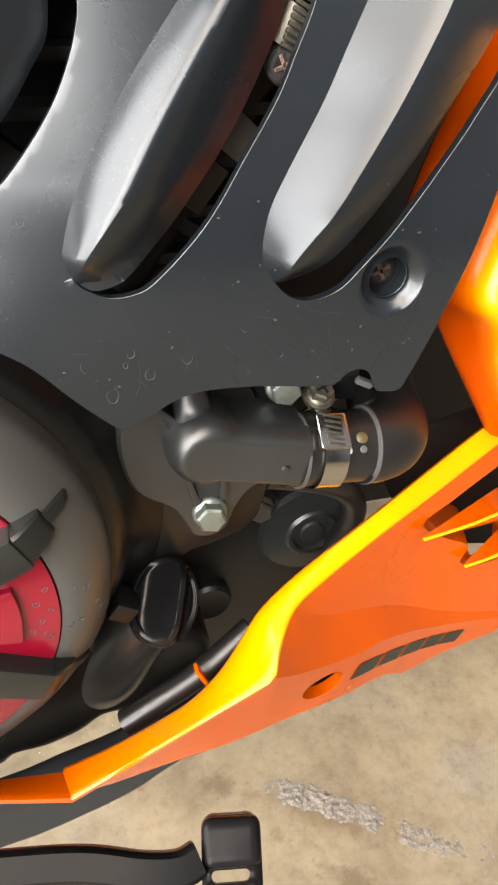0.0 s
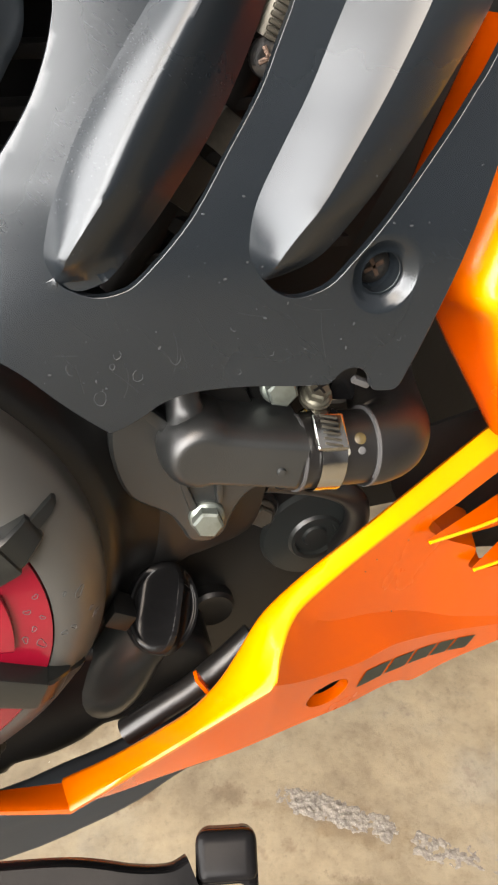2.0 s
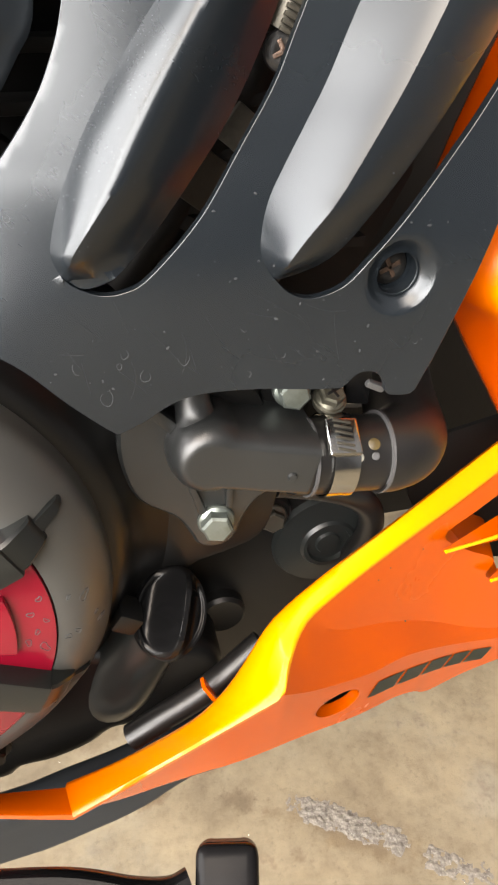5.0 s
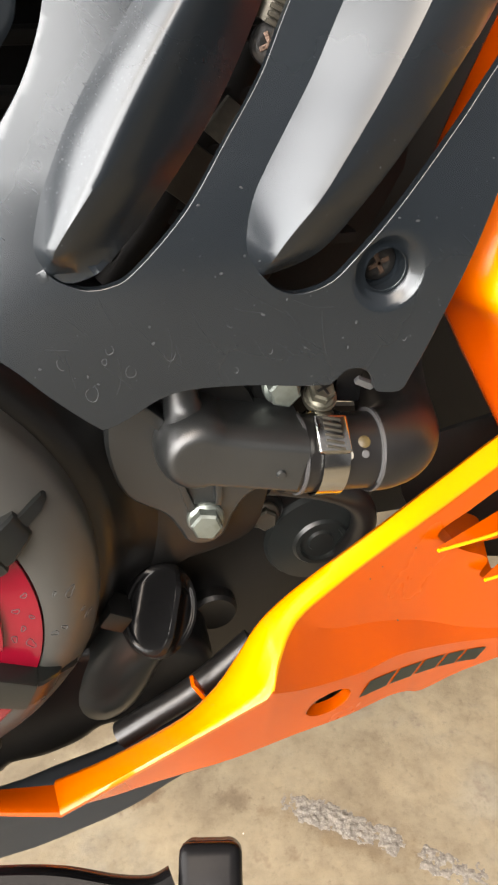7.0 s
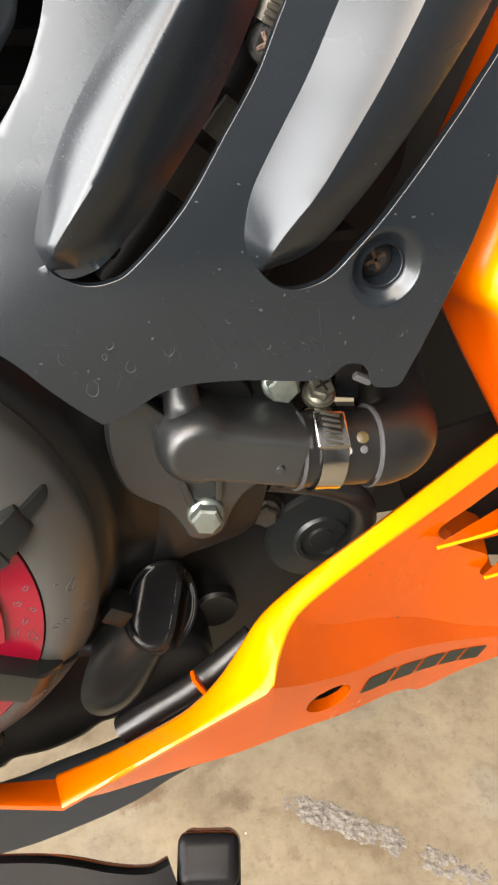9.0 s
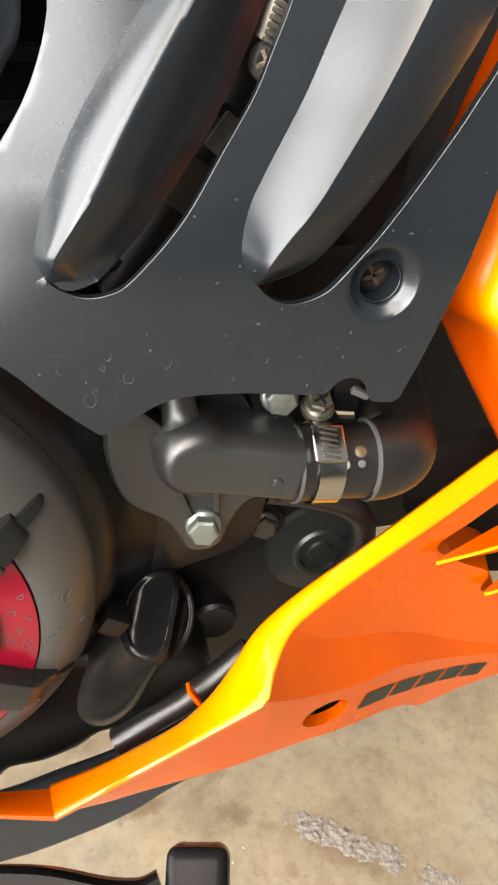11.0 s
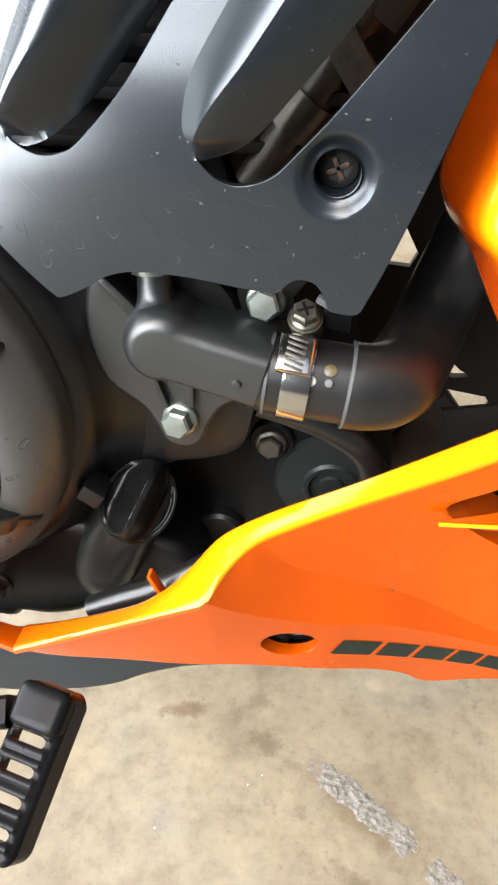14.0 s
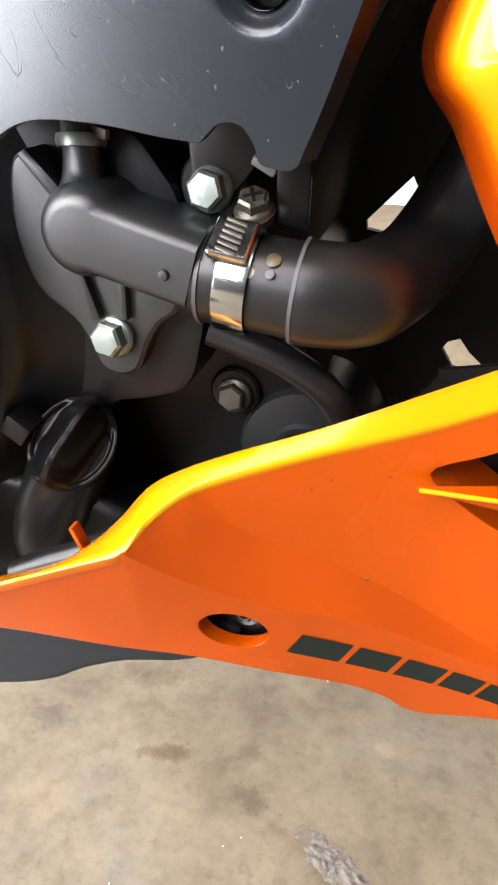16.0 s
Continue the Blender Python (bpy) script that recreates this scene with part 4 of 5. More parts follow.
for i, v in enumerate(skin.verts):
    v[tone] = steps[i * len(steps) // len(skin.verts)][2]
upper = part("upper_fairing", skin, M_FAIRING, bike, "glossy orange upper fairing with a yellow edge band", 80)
DECAL = ([0.0094, 0.0150, 0.0166, 0.0138, 0.0125], [0.0098, 0.0270, 0.0261, 0.0274, 0.0350])
decal = []
for f in (0.0, 0.25, 0.5, 0.75, 1.0):
    ds = [a + (b - a) * f for a, b in zip(*DECAL)]
    decal.append(offset_rail([0.0] * 3 + ds + [0.0] * 2, -0.0379)[3:8])
part("white_decal", strip(decal, 6), M_WHITE, upper, "white decal")

# engine
engine = part("engine_case", prism([(-0.130, 0.385), (-0.130, 0.180), (-0.060, 0.165), (-0.020, 0.162), (0.020, 0.172), (0.050, 0.180), (0.125, 0.195), (0.094, 0.296), (0.066, 0.345), (0.056, 0.385)], 0.1995, 0.300, 0.003), M_CASE, bike, "satin black painted engine case")
part("sump", prism(flat([(-0.130, 0.245), (-0.130, 0.190), (-0.060, 0.182), (-0.0309, 0.1785), (-0.0235, 0.1832), (-0.0115, 0.1836), (0.0022, 0.1884), (0.0110, 0.1948), (0.0212, 0.1950), (0.0350, 0.2010), (0.0520, 0.2120), (0.0520, 0.2260), (0.0400, 0.2360), (0.0100, 0.2400)], 3, True), 0.1735, 0.2400, 0.0060, 4), M_CASE, engine, smooth=50)
part("side_cover", prism(flat([(-0.110, 0.360), (-0.115, 0.230), (-0.060, 0.202), (-0.010, 0.206), (0.012, 0.222), (0.030, 0.2480), (0.043, 0.2670), (0.0560, 0.2715), (0.0677, 0.2765), (0.0725, 0.2877), (0.074, 0.310), (0.060, 0.340), (0.020, 0.362), (-0.050, 0.375)], 3, True), 0.1785, 0.200, 0.0025), M_CASE, engine)
DISC = (-0.0530, 0.0, 0.2965)
part("clutch_housing", lathe([(0.0715, 0.1640), (0.0750, 0.1642), (0.0775, 0.1655), (0.0795, 0.1685), (0.0812, 0.1720), (0.0855, 0.1755), (0.0920, 0.1785), (0.0950, 0.1860)], DISC, (0, 1, 0), 96), M_CASE, engine, smooth=40)
clutch = part("clutch_cover", lathe([(0, 0.1470), (0.0586, 0.1470), (0.0588, 0.1440), (0.0602, 0.1440), (0.0650, 0.1455), (0.0695, 0.1500), (0.0722, 0.1538), (0.0732, 0.1556), (0.0736, 0.1580), (0.0732, 0.1700)], DISC, (0, 1, 0), 128), M_DISC, bike, "dark grey round clutch cover with red inserts and black spokes", 50)


def polar(a, r):
    return DISC[0] + r * math.cos(radians(a)), DISC[2] + r * math.sin(radians(a))


def ray(a, r, off):
    x, z = polar(a, r)
    return x - off * math.sin(radians(a)), z + off * math.cos(radians(a))


def sector(a0, a1, r0, r1, y0, y1, bevel):
    pts = [polar(a0 + (a1 - a0) * k / 14, r1) for k in range(15)] + [polar(a1 + (a0 - a1) * k / 14, r0) for k in range(15)]
    return prism(pts, y0, y1, bevel)


DISC_MARKS = ((0.0660, 1, 0.0013), (0.0700, -10, 0.0010), (0.0614, -10, 0.0009), (0.0638, -9, 0.0008), (0.0679, -29, 0.0011), (0.0654, -36, 0.0010), (0.0625, 3, 0.0006), (0.0686, -7, 0.0006), (0.0529, 1, 0.0009), (0.0562, -2, 0.0007), (0.0555, -12, 0.0014), (0.0515, -10, 0.0010), (0.0538, -6, 0.0008), (0.0560, 6, 0.0008), (0.0695, -48, 0.0012))


def spoke_end(c):
    """The sloping outer end of a spoke with a round-nosed finger."""
    bm, rows = bmesh.new(), []
    for r, half, y in ((0.0575, 0.0050, 0.1378), (0.0600, 0.0049, 0.1388), (0.0640, 0.0042, 0.1425), (0.0650, 0.0040, 0.1440), (0.0652, 0.0021, 0.1448), (0.0690, 0.0018, 0.1478), (0.0706, 0.0012, 0.1500), (0.0710, 0.0004, 0.1520)):
        row = []
        for f, dy in ((-1, 0.010), (-0.95, 0.0008), (-0.8, 0.0), (0.8, 0.0), (0.95, 0.0008), (1, 0.010)):
            x, z = ray(c, r, f * half)
            row.append(bm.verts.new((x, y + dy, z)))
        rows.append(row)
    for r, s in zip(rows, rows[1:]):
        for k in range(5):
            bm.faces.new((r[k], r[k + 1], s[k + 1], s[k]))
    bmesh.ops.recalc_face_normals(bm, faces=bm.faces)
    if sum(f.normal.y for f in bm.faces) > 0:
        bmesh.ops.reverse_faces(bm, faces=bm.faces)
    return bm


for k in range(7):
    a = 360 / 7 * k - 1
    red = part("red_insert", sector(a - 25.7, a + 25.7, 0.020, 0.0585, 0.1432, 0.1500, 0.0008), M_RED, clutch, "translucent-looking red insert with water marks")
    part("raised_pad", sector(a - 12, a + 12, 0.028, 0.0490, 0.1412, 0.1445, 0.0012), M_RED, clutch)
    c = a + 25.7
    spoke = part("spoke", prism([ray(c, 0.018, -0.0066), ray(c, 0.0585, -0.0052), ray(c, 0.0585, 0.0052), ray(c, 0.018, 0.0066)], 0.1372, 0.1490, 0.0010), M_ARM, clutch, "black plastic spoke")
    part("spoke_tip", spoke_end(c), M_ARM, clutch, "smooth sloping spoke end with a finger", 30)
for k, (r, a, size) in enumerate(DISC_MARKS):
    cx, cz = polar(a, r)
    ring = []
    for s in range(17):
        g = 2 * math.pi * s / 16 + 0.25
        wob = size * (1 + 0.28 * math.sin(2 * g + k) + 0.18 * math.sin(3 * g + 2.3 * k))
        px, pz = cx + 0.8 * wob * math.cos(g), cz + wob * math.sin(g)
        d = math.hypot(px - DISC[0], pz - DISC[2])
        y = 0.1432 if d < 0.0585 else np.interp(d, (0.0588, 0.0602, 0.0650, 0.0695, 0.0722), (0.1440, 0.1440, 0.1455, 0.1500, 0.1538))
        ring.append((px, float(y) - 0.00003, pz))
    part("water_mark", tube(ring, 0.00012, 6, n=1), M_MARK, clutch, "pale dried water mark")
part("hub", lathe([(0, 0.136), (0.018, 0.136), (0.022, 0.1385), (0.0225, 0.150)], DISC, (0, 1, 0), 48), M_ARM, clutch)

# oil filler: a leaning neck with a winged cap
AX = Vector((0.30, -0.68, 0.67)).normalized()
RIDGE = Vector((0.0400, 0.1600, 0.2680))
NECK1 = RIDGE - AX * 0.0165
filler = part("oil_filler", tube([(0.0120, 0.1890, 0.2060), (0.0165, 0.1835, 0.2170), (0.0255, 0.1775, 0.2385), NECK1 - AX * 0.004, NECK1], [0.0165, 0.0152, 0.0130, 0.0116, 0.0116], 32), M_ARM, bike, "black oil filler neck with a glossy winged cap", 40)
cap = part("cap", lathe([(0, 0), (0.0117, 0), (0.0122, 0.0006), (0.0122, 0.0034), (0.0118, 0.0040), (0, 0.0040)], NECK1, AX, 40), M_GLOSS, filler, "glossy black cap")
wing_dir = Vector((0.0080, 0.0180, 0.0160))
wing_dir = (wing_dir - AX * wing_dir.dot(AX)).normalized()
wm = Matrix.Translation(NECK1) @ Matrix((wing_dir, AX.cross(wing_dir), AX)).transposed().to_4x4()


def wing():
    """A round cap top with a thin upright grip across it and a hollowed slope on either side."""
    bm, rings, seg = bmesh.new(), [], 144
    R = 0.0122
    for k in range(1, 29):
        r = R * (k / 28) ** 0.85
        ring = []
        for j in range(seg):
            a = 2 * math.pi * j / seg
            p, q = 1.22 * r * math.cos(a), r * math.sin(a)
            tall = 0.0125 * (1 - 0.75 * (p / (1.22 * R)) ** 4)
            d = max(0.0, abs(q) - 0.0009)
            slope = max(0.0, 1 - d / 0.0078) ** 2.0
            lip = 0.0007 * min(1.0, max(0.0, (r / R - 0.84) / 0.06)) * (1 - slope)
            ring.append(bm.verts.new(wm @ Vector((p, q, 0.0040 + tall * slope + lip - (0.0009 if k == 28 else 0.0)))))
        rings.append(ring)
    bm.faces.new(rings[0])
    rings.append([bm.verts.new(wm @ Vector((1.22 * R * math.cos(2 * math.pi * j / seg), R * math.sin(2 * math.pi * j / seg), 0.0005))) for j in range(seg)])
    for a, b in zip(rings, rings[1:]):
        for j in range(seg):
            bm.faces.new((a[j], b[j], b[(j + 1) % seg], a[(j + 1) % seg]))
    bmesh.ops.recalc_face_normals(bm, faces=bm.faces)
    return bm


part("wing", wing(), M_GLOSS, filler, smooth=45)
part("step", block((0.008, 0.010, 0.007), pose(0.0222, 0.1665, 0.2650, 0, 35, 0), 0.001), M_CASE, engine)

part("mounting_tab", prism([(0.0925, 0.3232), (0.1003, 0.3218), (0.1008, 0.3460), (0.0930, 0.3470)], 0.1790, 0.1812, 0.0005), M_GLOSS, bike, "black plastic tab under the panel corner")
part("clip_tab", block((0.0056, 0.0018, 0.0022), pose(0.0940, 0.1630, 0.3384, 20, 28, 0), 0.0006), M_RIM, bike, "pale worn plastic clip in the panel notch")

# water pump with its spout
pump = part("water_pump", prism(flat([(0.0275, 0.3330), (0.0262, 0.3190), (0.0300, 0.3045), (0.0400, 0.2960), (0.0440, 0.2890), (0.0465, 0.2835), (0.0520, 0.2815), (0.0575, 0.2840), (0.0608, 0.2915), (0.0645, 0.2975), (0.0690, 0.3010), (0.0700, 0.3060), (0.0640, 0.3120), (0.0480, 0.3250), (0.0360, 0.3350), (0.0310, 0.3375)], 4, True), 0.1715, 0.1850, 0.0042, 3), M_CAST, bike, "cast black water pump cover with a side spout")
sd, su = Vector((0.966, 0, -0.26)), Vector((0.26, 0, 0.966))


def spout():
    """The outlet: a round knuckle running into a straight neck, flat-faced, with generously rounded shoulders."""
    bm, rings = bmesh.new(), []
    for inset, y in ((0.0, 0.1830), (0.0, 0.1672), (0.0004, 0.1650), (0.0011, 0.1630), (0.0021, 0.1614), (0.0032, 0.1604), (0.0042, 0.1600), (0.0050, 0.1599)):
        rc, hw = 0.0112 - inset, 0.0093 - 0.72 * inset
        a0 = math.degrees(math.asin(hw / rc)) if hw < rc else 84
        loop = [(0.0290 - 0.006 * k, hw) for k in range(4)]
        loop += [(rc * math.cos(radians(a0 + (360 - 2 * a0) * k / 40)), rc * math.sin(radians(a0 + (360 - 2 * a0) * k / 40))) for k in range(41)]
        loop += [(0.0110 + 0.006 * k, -hw) for k in range(4)]
        rings.append([bm.verts.new(Vector((0.0498, y, 0.3217)) + sd * p + su * q) for p, q in loop])
    n = len(rings[0])
    for r, t in zip(rings, rings[1:]):
        for k in range(n):
            bm.faces.new((r[k], r[(k + 1) % n], t[(k + 1) % n], t[k]))
    bm.faces.new(rings[-1])
    bmesh.ops.recalc_face_normals(bm, faces=bm.faces)
    return bm


part("spout", spout(), M_CAST, pump, "rough cast spout with a flat face", 50)
part("brace", prism([(0.0318, 0.3372), (0.0345, 0.3388), (0.0436, 0.3290), (0.0410, 0.3262)], 0.1690, 0.1790, 0.0010), M_CAST, pump)
part("spout_lip", tube([(0.0752, 0.1711, 0.3129), (0.0790, 0.1712, 0.3118)], 0.0112, 32, smooth_path=False), M_RUBBER, pump)
part("nub", lathe([(0, 0.0012), (0.0011, 0.0010), (0.0015, 0.0), (0.0015, -0.002)], (0.0715, 0.1601, 0.3146), (0, -1, 0), 16), M_CAST, pump)
riser = part("riser", tube([(0.0480, 0.1700, 0.3270), (0.0474, 0.1722, 0.3320), (0.0468, 0.1740, 0.3400), (0.0464, 0.1756, 0.3500)], [0.0078, 0.0052, 0.0045, 0.0045], 24), M_CAST, pump)
part("riser_clamp", lathe([(0.0046, -0.0014), (0.0058, -0.0014), (0.0060, 0.0), (0.0058, 0.0014), (0.0046, 0.0014)], (0.0468, 0.1741, 0.3402), (-0.05, 0.18, 1), 28), M_ZINC, pump, "dull steel spring clamp")
part("clamp_ear", block((0.0052, 0.0016, 0.0024), pose(0.0530, 0.1720, 0.3424, 0, 8, -25), 0.0004), M_GRIME, pump)
part("lug_bracket", prism(flat([(0.0722, 0.3300), (0.0735, 0.3262), (0.0775, 0.3255), (0.0830, 0.3300), (0.0885, 0.3380), (0.0890, 0.3460), (0.0860, 0.3520), (0.0720, 0.3520)], 3, True), 0.1795, 0.1815, 0.0006), M_CASE, bike, "black steel bracket above the hose")
part("rib", prism([(0.0425, 0.3160), (0.0445, 0.3140), (0.0492, 0.2985), (0.0468, 0.2975)], 0.1690, 0.1780, 0.0008), M_CAST, pump)
part("rib", prism([(0.0550, 0.3130), (0.0572, 0.3110), (0.0568, 0.2985), (0.0548, 0.2990)], 0.1690, 0.1780, 0.0008), M_CAST, pump)
part("bolt_boss", lathe([(0.0072, 0), (0.0072, -0.009), (0.0062, -0.0100), (0, -0.0100)], (0.0515, 0.1835, 0.2925), (0, 1, 0), 32), M_CAST, pump)
hex_bolt(pump, (0.0515, 0.1655, 0.2940), (-0.1, -1, 0.1), 0.0082, 0.0060, 0.0056, label="zinc plated flange bolt")
hex_bolt(engine, (0.0763, 0.1745, 0.3305), (-0.05, -1, 0.1), 0.0082, 0.0060, 0.0056, label="zinc plated flange bolt")
part("bolt_lug", lathe([(0.0085, 0.02), (0.0085, 0.0005), (0.0078, 0), (0, 0)], (0.0763, 0.1815, 0.3300), (0, 1, 0), 28), M_CASE, engine)
hex_bolt(engine, (0.0765, 0.1920, 0.2680), (-0.05, -1, 0.1), 0.0076, 0.0050, 0.0056, M_GRIME, label="grimy flange bolt")
part("bolt_lug", lathe([(0.0078, 0.02), (0.0078, 0.0008), (0.0070, 0), (0, 0)], (0.0765, 0.1970, 0.2680), (0, 1, 0), 28), M_CASE, engine)
hex_bolt(engine, (-0.0300, 0.1680, 0.2010), (0, -1, 0), 0.0080, 0.0060, 0.0060, M_GRIME)

# coolant hose with sleeve, clamp and marks
hose = part("coolant_hose", tube([(0.1006, 0.1715, 0.3099), (0.1035, 0.1716, 0.3095), (0.1063, 0.1723, 0.3092), (0.1089, 0.1734, 0.3088), (0.1112, 0.1750, 0.3084), (0.1132, 0.1771, 0.3081), (0.1148, 0.1795, 0.3078), (0.1162, 0.1830, 0.3076), (0.1198, 0.1950, 0.3070), (0.1237, 0.2079, 0.3074), (0.1275, 0.2200, 0.3105), (0.1325, 0.2320, 0.3180), (0.1390, 0.2430, 0.3310)], 0.0123, 40, n=5), M_RUBBER, bike, "black rubber coolant hose bending back and upward", 40)
part("sleeve", tube([(0.0784, 0.1711, 0.3121), (0.0850, 0.1712, 0.3116), (0.1012, 0.1715, 0.3098)], 0.0114, 36), M_RUBBER, hose)
for x, y, z, r in ((0.1006, 0.1715, 0.3099, 0.0125), (0.0783, 0.1711, 0.3121, 0.0118)):
    part("worn_edge", tube([(x, y, z), (x + 0.0009, y, z - 0.0001)], r, 40, smooth_path=False), M_RIM, hose, "pale worn edge of the rubber")
part("paint_mark", lathe([(0, 0.0003), (0.0015, 0.0002), (0.0018, 0)], (0.0962, 0.1634, 0.3190), (0, -0.66, 0.75), 12), M_PAINTMARK, hose, "yellow paint dot")
part("paint_mark", lathe([(0, 0.0003), (0.0010, 0.0002), (0.0012, 0)], (0.0960, 0.1610, 0.3165), (0, -0.8, 0.5), 12), M_RIM, hose)
part("paint_mark", lathe([(0, 0.0004), (0.0012, 0.0003), (0.0015, 0)], (0.0912, 0.1615, 0.3165), (0, -0.82, 0.55), 10), M_WHITEMARK, hose, "white paint dot")
CL = Vector((0.0868, 0.1712, 0.3114))
CAX = Vector((0.98, 0.0, -0.13)).normalized()
clamp = part("hose_clamp", lathe([(0.0120, -0.0037), (0.0125, -0.0038), (0.0126, -0.0030), (0.0125, 0.0), (0.0126, 0.0030), (0.0125, 0.0038), (0.0120, 0.0037)], CL, CAX, 72), M_BAND, bike, "shiny stainless worm-drive hose clamp", 40)
side = Vector((0, -0.55, 0.83)).normalized()
cm = Matrix((CAX, side.cross(CAX).normalized() * -1, side)).transposed()
slope = Matrix.Translation(CL + side * 0.0134) @ cm.to_4x4()
part("housing", block((0.0096, 0.0110, 0.0026), slope, 0.0009, 3), M_BAND, clamp)
for k in range(6):
    part("thread_slot", block((0.0052, 0.0007, 0.0008), slope @ Matrix.Translation((0, -0.0042 + k * 0.0017, 0.0013)) @ pose(0, 0, 0, 0, 0, 12), 0.0002), M_GRIME, clamp)
sc = Vector((0.0878, 0.1760, 0.3300))
sax = Vector((0.03, -0.50, 0.86)).normalized()
part("screw_collar", lathe([(0, -0.0068), (0.0046, -0.0068), (0.0050, -0.0050), (0.0050, -0.0044), (0.0038, -0.0040)], sc, sax, 28), M_DULL, clamp)
hex_bolt(clamp, sc, sax, 0.0066, 0.0052, 0.0046, M_DULL, "clamp_screw", "zinc hexagon clamp screw")
for k in (20, 110):
    part("screw_slot", block((0.0046, 0.0008, 0.0006), Matrix.Translation(sc) @ sax.to_track_quat("Z", "Y").to_matrix().to_4x4() @ pose(0, 0, 0, 0, 0, k), 0.0001), M_DARK, clamp)

# starter cover, plug, cables, under tray
starter = part("starter_cover", lathe([(0.0215, 0.030), (0.0215, 0.004), (0.0200, 0.0015), (0.0110, 0.0), (0.0100, -0.0012), (0.0085, -0.0012), (0.0080, 0.0006), (0.0050, 0.0006), (0.0044, -0.0004), (0, -0.0004)], (0.0990, 0.1960, 0.2500), (0, 1, 0), 48), M_ARM, bike, "round black starter motor cover", 25)
part("plug", lathe([(0.0092, 0.02), (0.0092, 0.0015), (0.0080, 0.0), (0.0050, 0.0006), (0, 0.0006)], (0.0575, 0.1935, 0.2230), (0, 1, 0), 32), M_CASE, engine)
part("breather_hose", tube([(0.0740, 0.1840, 0.2930), (0.0810, 0.1845, 0.2908), (0.0940, 0.1850, 0.2860), (0.1050, 0.1860, 0.2786), (0.1108, 0.1880, 0.2690), (0.1120, 0.1910, 0.2560), (0.1080, 0.1960, 0.2400)], 0.0046, 20), M_RUBBER, bike, "thin black rubber breather hose")
part("drain_hose", tube([(0.0180, 0.1560, 0.2165), (0.0300, 0.1570, 0.2230), (0.0450, 0.1590, 0.2300), (0.0650, 0.1640, 0.2420)], 0.0045, 20), M_RUBBER, bike, "black drain hose along the cowl")
part("under_tray", prism(flat([(-0.160, 0.176), (-0.080, 0.177), (-0.0300, 0.1800), (-0.0076, 0.1862), (0.0151, 0.1930), (0.0320, 0.2030), (0.0600, 0.2100), (0.0900, 0.2080), (0.0740, 0.1908), (0.0500, 0.1825), (0.0330, 0.1735), (0.0190, 0.1635), (-0.0025, 0.1545), (-0.0400, 0.1460), (-0.160, 0.138)], 3, True), 0.1590, 0.1700, 0.0030, 3), M_TRAY, bike, "dark grey plastic tray below the engine", 50)
# side stand, folded out on the far side
stand = part("side_stand", tube([(0.030, 0.300, 0.215), (0.010, 0.350, 0.120), (-0.010, 0.395, 0.018)], [0.009, 0.008, 0.007], 16), M_DARK, bike, "black steel side stand")
part("stand_foot", block((0.060, 0.030, 0.008), pose(-0.012, 0.398, 0.0045, 0, 0, 10), 0.002), M_DARK, stand)

# dark machinery behind: cylinder with fins, coolant pipe; a dark sheet with gaps stands in for the void
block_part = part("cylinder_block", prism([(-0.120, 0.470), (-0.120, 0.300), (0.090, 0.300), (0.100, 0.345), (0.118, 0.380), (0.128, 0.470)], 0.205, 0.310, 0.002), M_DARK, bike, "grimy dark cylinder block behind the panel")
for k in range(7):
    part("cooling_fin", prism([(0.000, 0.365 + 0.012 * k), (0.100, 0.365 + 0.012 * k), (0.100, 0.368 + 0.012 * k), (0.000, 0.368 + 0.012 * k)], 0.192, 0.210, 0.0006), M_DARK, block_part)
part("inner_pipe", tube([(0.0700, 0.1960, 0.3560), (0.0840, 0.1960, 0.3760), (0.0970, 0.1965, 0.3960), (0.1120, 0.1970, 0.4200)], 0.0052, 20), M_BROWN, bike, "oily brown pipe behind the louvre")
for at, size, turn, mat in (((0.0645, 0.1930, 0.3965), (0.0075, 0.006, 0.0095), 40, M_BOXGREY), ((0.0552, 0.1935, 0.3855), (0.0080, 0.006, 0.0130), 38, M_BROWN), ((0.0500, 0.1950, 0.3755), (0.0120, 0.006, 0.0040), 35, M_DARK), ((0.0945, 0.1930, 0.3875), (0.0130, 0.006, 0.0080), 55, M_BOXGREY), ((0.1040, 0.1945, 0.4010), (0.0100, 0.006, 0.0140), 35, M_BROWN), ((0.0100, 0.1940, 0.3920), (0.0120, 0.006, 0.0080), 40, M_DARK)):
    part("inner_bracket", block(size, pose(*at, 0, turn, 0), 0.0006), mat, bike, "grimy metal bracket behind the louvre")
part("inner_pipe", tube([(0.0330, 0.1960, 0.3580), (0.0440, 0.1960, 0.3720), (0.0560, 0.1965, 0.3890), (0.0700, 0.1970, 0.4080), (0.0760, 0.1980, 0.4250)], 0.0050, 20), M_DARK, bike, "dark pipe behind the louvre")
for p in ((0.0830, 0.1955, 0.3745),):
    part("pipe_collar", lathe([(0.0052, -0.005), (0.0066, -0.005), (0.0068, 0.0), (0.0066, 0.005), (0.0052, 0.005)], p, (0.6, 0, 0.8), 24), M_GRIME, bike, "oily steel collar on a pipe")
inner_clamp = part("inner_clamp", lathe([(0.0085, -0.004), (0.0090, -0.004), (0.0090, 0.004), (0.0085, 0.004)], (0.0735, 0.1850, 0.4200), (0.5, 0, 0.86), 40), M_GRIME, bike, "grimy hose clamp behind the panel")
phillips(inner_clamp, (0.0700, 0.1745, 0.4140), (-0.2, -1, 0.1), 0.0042)
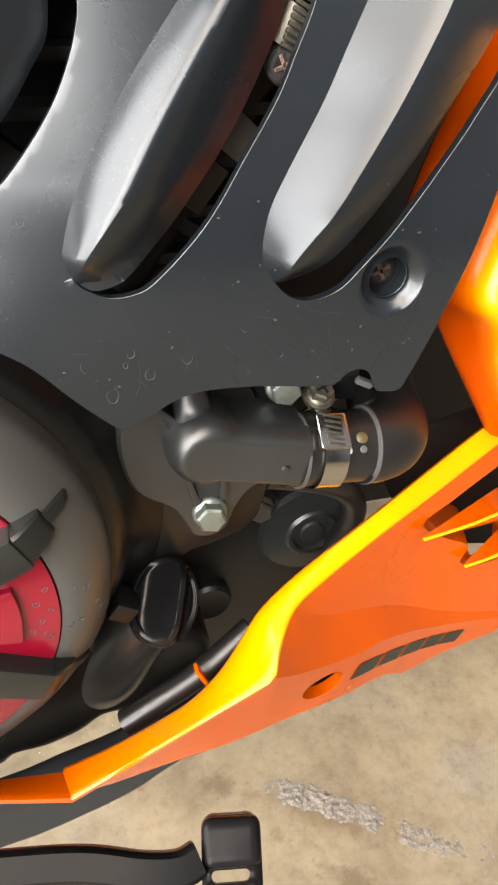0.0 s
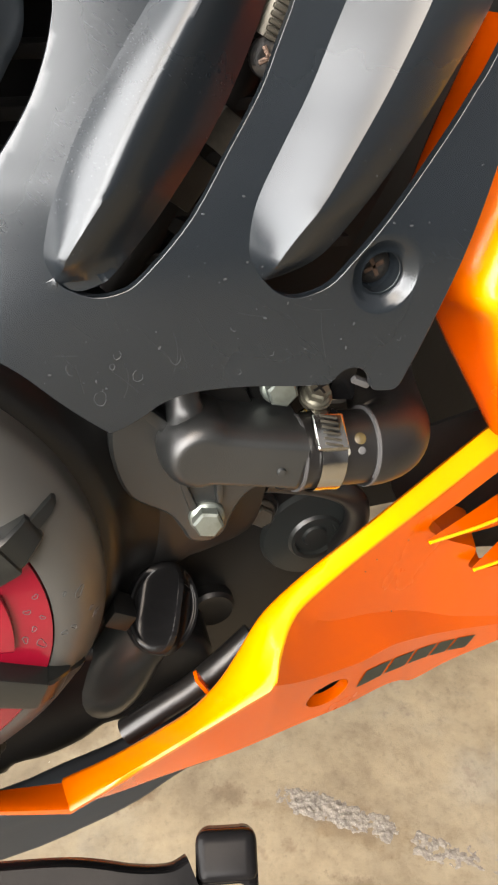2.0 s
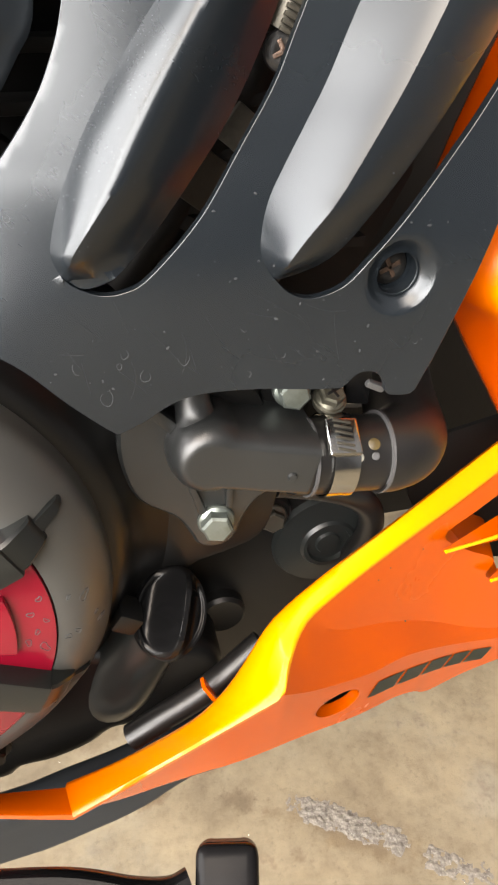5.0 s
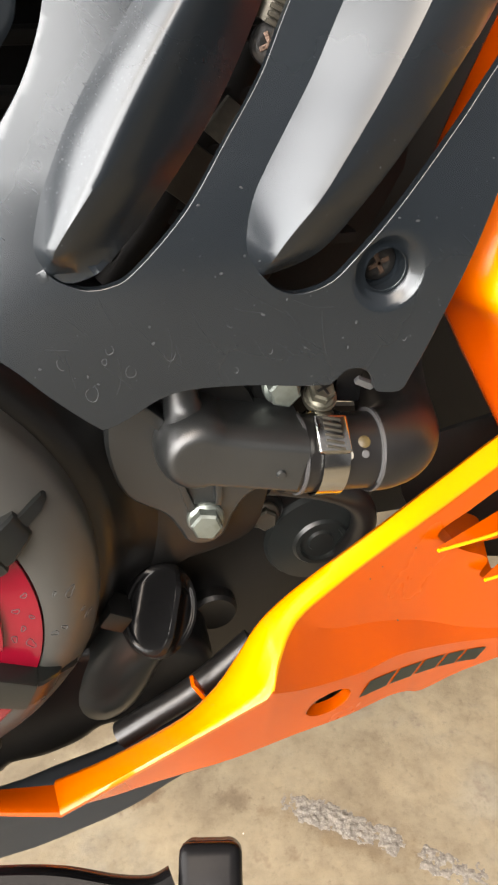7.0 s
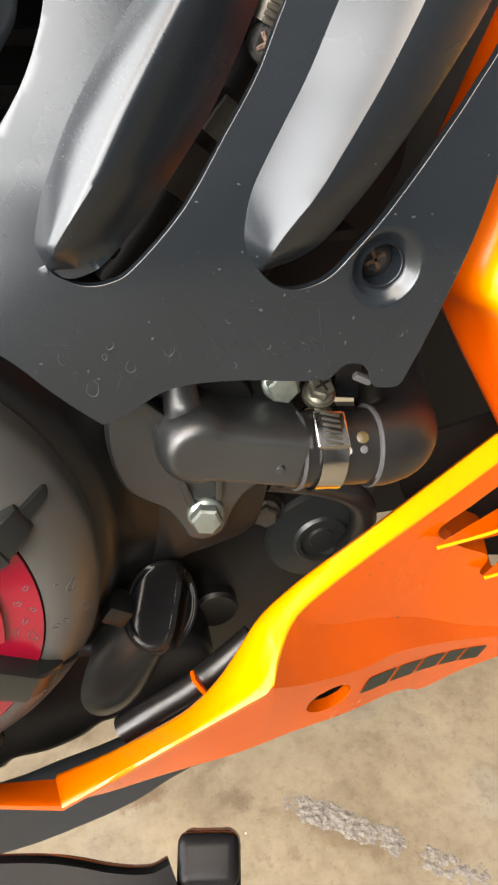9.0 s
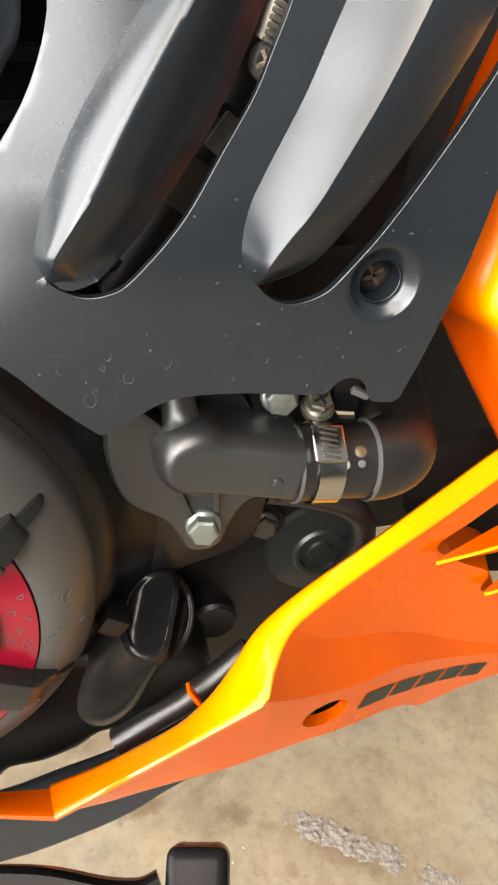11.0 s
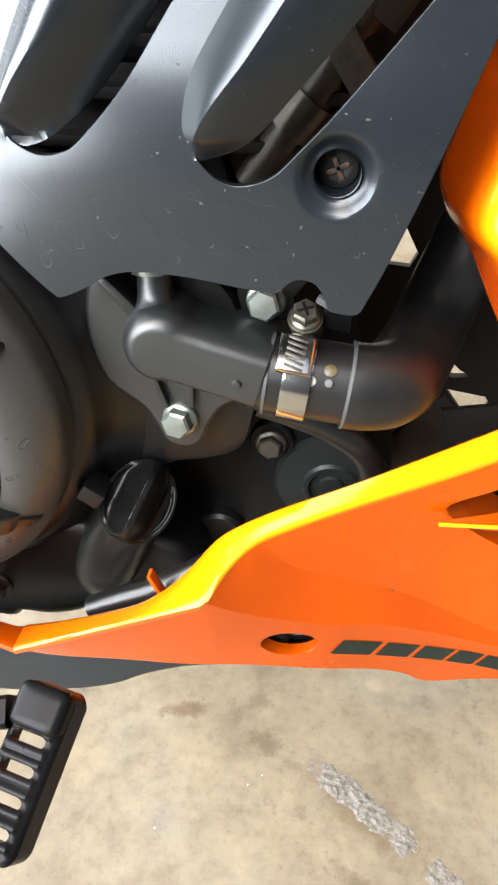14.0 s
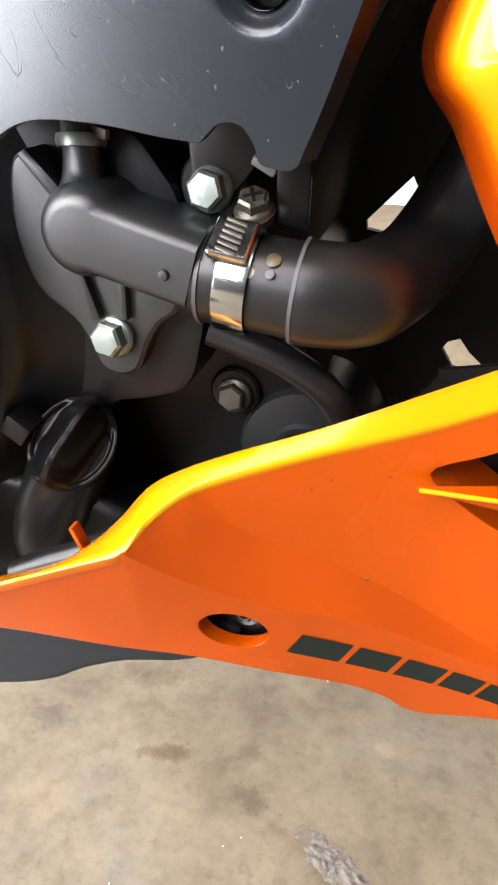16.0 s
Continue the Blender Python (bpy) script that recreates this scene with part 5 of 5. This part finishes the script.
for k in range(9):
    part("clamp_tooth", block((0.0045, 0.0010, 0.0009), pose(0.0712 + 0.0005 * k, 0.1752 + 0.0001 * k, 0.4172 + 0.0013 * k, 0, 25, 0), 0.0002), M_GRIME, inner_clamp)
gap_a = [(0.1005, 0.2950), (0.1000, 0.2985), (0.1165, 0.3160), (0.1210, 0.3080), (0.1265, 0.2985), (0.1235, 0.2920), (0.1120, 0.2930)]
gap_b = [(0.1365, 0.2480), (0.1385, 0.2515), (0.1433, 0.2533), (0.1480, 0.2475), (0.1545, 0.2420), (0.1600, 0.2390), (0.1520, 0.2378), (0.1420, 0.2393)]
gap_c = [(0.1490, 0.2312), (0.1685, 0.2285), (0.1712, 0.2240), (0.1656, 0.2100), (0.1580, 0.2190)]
# flat near-black sheet in place of the shaded depth, gaps cut through
part("void_backing", sheet([(0.080, 0.470), (0.080, 0.160), (0.330, 0.160), (0.330, 0.470)], [gap_a, gap_b, gap_c], lambda x, z: 0.300, 0.02, lambda x, z: (0, 0.004, 0)), M_DARK, bike, "near-black sheet with gaps, standing in for the dark void")

part("bracket", prism([(0.1210, 0.2290), (0.1213, 0.2451), (0.1330, 0.2583), (0.1387, 0.2669), (0.1523, 0.2515), (0.1446, 0.2447), (0.1417, 0.2396), (0.1380, 0.2300)], 0.2385, 0.2410, 0.0006), M_BROWN, bike, "brownish steel bracket behind the hose")

# brake pedal: a slotted pad on a bent arm
PM = Matrix.Translation((0.0348, 0.0783, 0.2561)) @ pose(0, 0, 0, 0, 0, -12) @ pose(0, 0, 0, 30, 0, 0)
PW, PL, PT = 0.0138, 0.0380, 0.0070


def stadium(cx, cz, w, h):
    out = []
    for k in range(24):
        a = 2 * math.pi * k / 24
        out.append((cx + (w - h) / 2 * (1 if math.cos(a) > 0 else -1) + h / 2 * math.cos(a), cz + h / 2 * math.sin(a)))
    return out


def pad_height(x, z):
    """The pad's top: rounded long sides and a raised lip round each slot."""
    y = -PT / 2
    e = max(0.0, abs(x) - PW / 2 + 0.0022) / 0.0022
    f = max(0.0, abs(z) - PL / 2 + 0.0022) / 0.0022
    y += 0.0016 * (1 - math.sqrt(max(0.0, 1 - min(1.0, e * e + f * f))))
    for c in SLOT_AT:
        d = abs(z - c)
        if d < 0.0034 and abs(x + 0.0004) < 0.0056:
            y -= 0.0009 * math.sin(math.pi * min(1.0, max(0.0, (d - 0.0008) / 0.0026)))
    return y


SLOT_AT = [0.0068 - 0.0066 * k for k in range(4)]
corner = 0.0030
pad_line = []
for sx, sz, a0 in ((1, 1, 0), (-1, 1, 90), (-1, -1, 180), (1, -1, 270)):
    pad_line += [(sx * (PW / 2 - corner) + corner * math.cos(radians(a0 + 15 * k)), sz * (PL / 2 - corner) + corner * math.sin(radians(a0 + 15 * k))) for k in range(7)]
pad = sheet(pad_line, [stadium(-0.0004, c, 0.0092, 0.0030) for c in SLOT_AT], pad_height, 0.0006, lambda x, z: (0, PT if abs(x) > PW / 2 - 0.0012 or abs(z) > PL / 2 - 0.0012 else 0.0022, 0))
bmesh.ops.transform(pad, matrix=PM @ pose(0, 0, 0, -90, 0, 0), verts=pad.verts)
pedal = part("brake_pedal", pad, M_PEDAL, bike, "worn black steel brake pedal with slotted pad", 50)

part("arm", bar([(0.0290, 0.0880, 0.2630), (0.0240, 0.0872, 0.2626), (0.0160, 0.0888, 0.2632), (0.0020, 0.0934, 0.2648), (-0.0200, 0.0975, 0.2662), (-0.0600, 0.1050, 0.2690), (-0.1300, 0.1200, 0.2750)], 0.0075, 0.0095), M_PEDAL, pedal, "bent black steel arm", 50)
part("pad_head", block((PW, 0.0105, PT + 0.0030), PM @ Matrix.Translation((0, PL / 2 - 0.0053, 0.0014)), 0.0028, 4), M_PEDAL, pedal, "solid upper end of the pad")
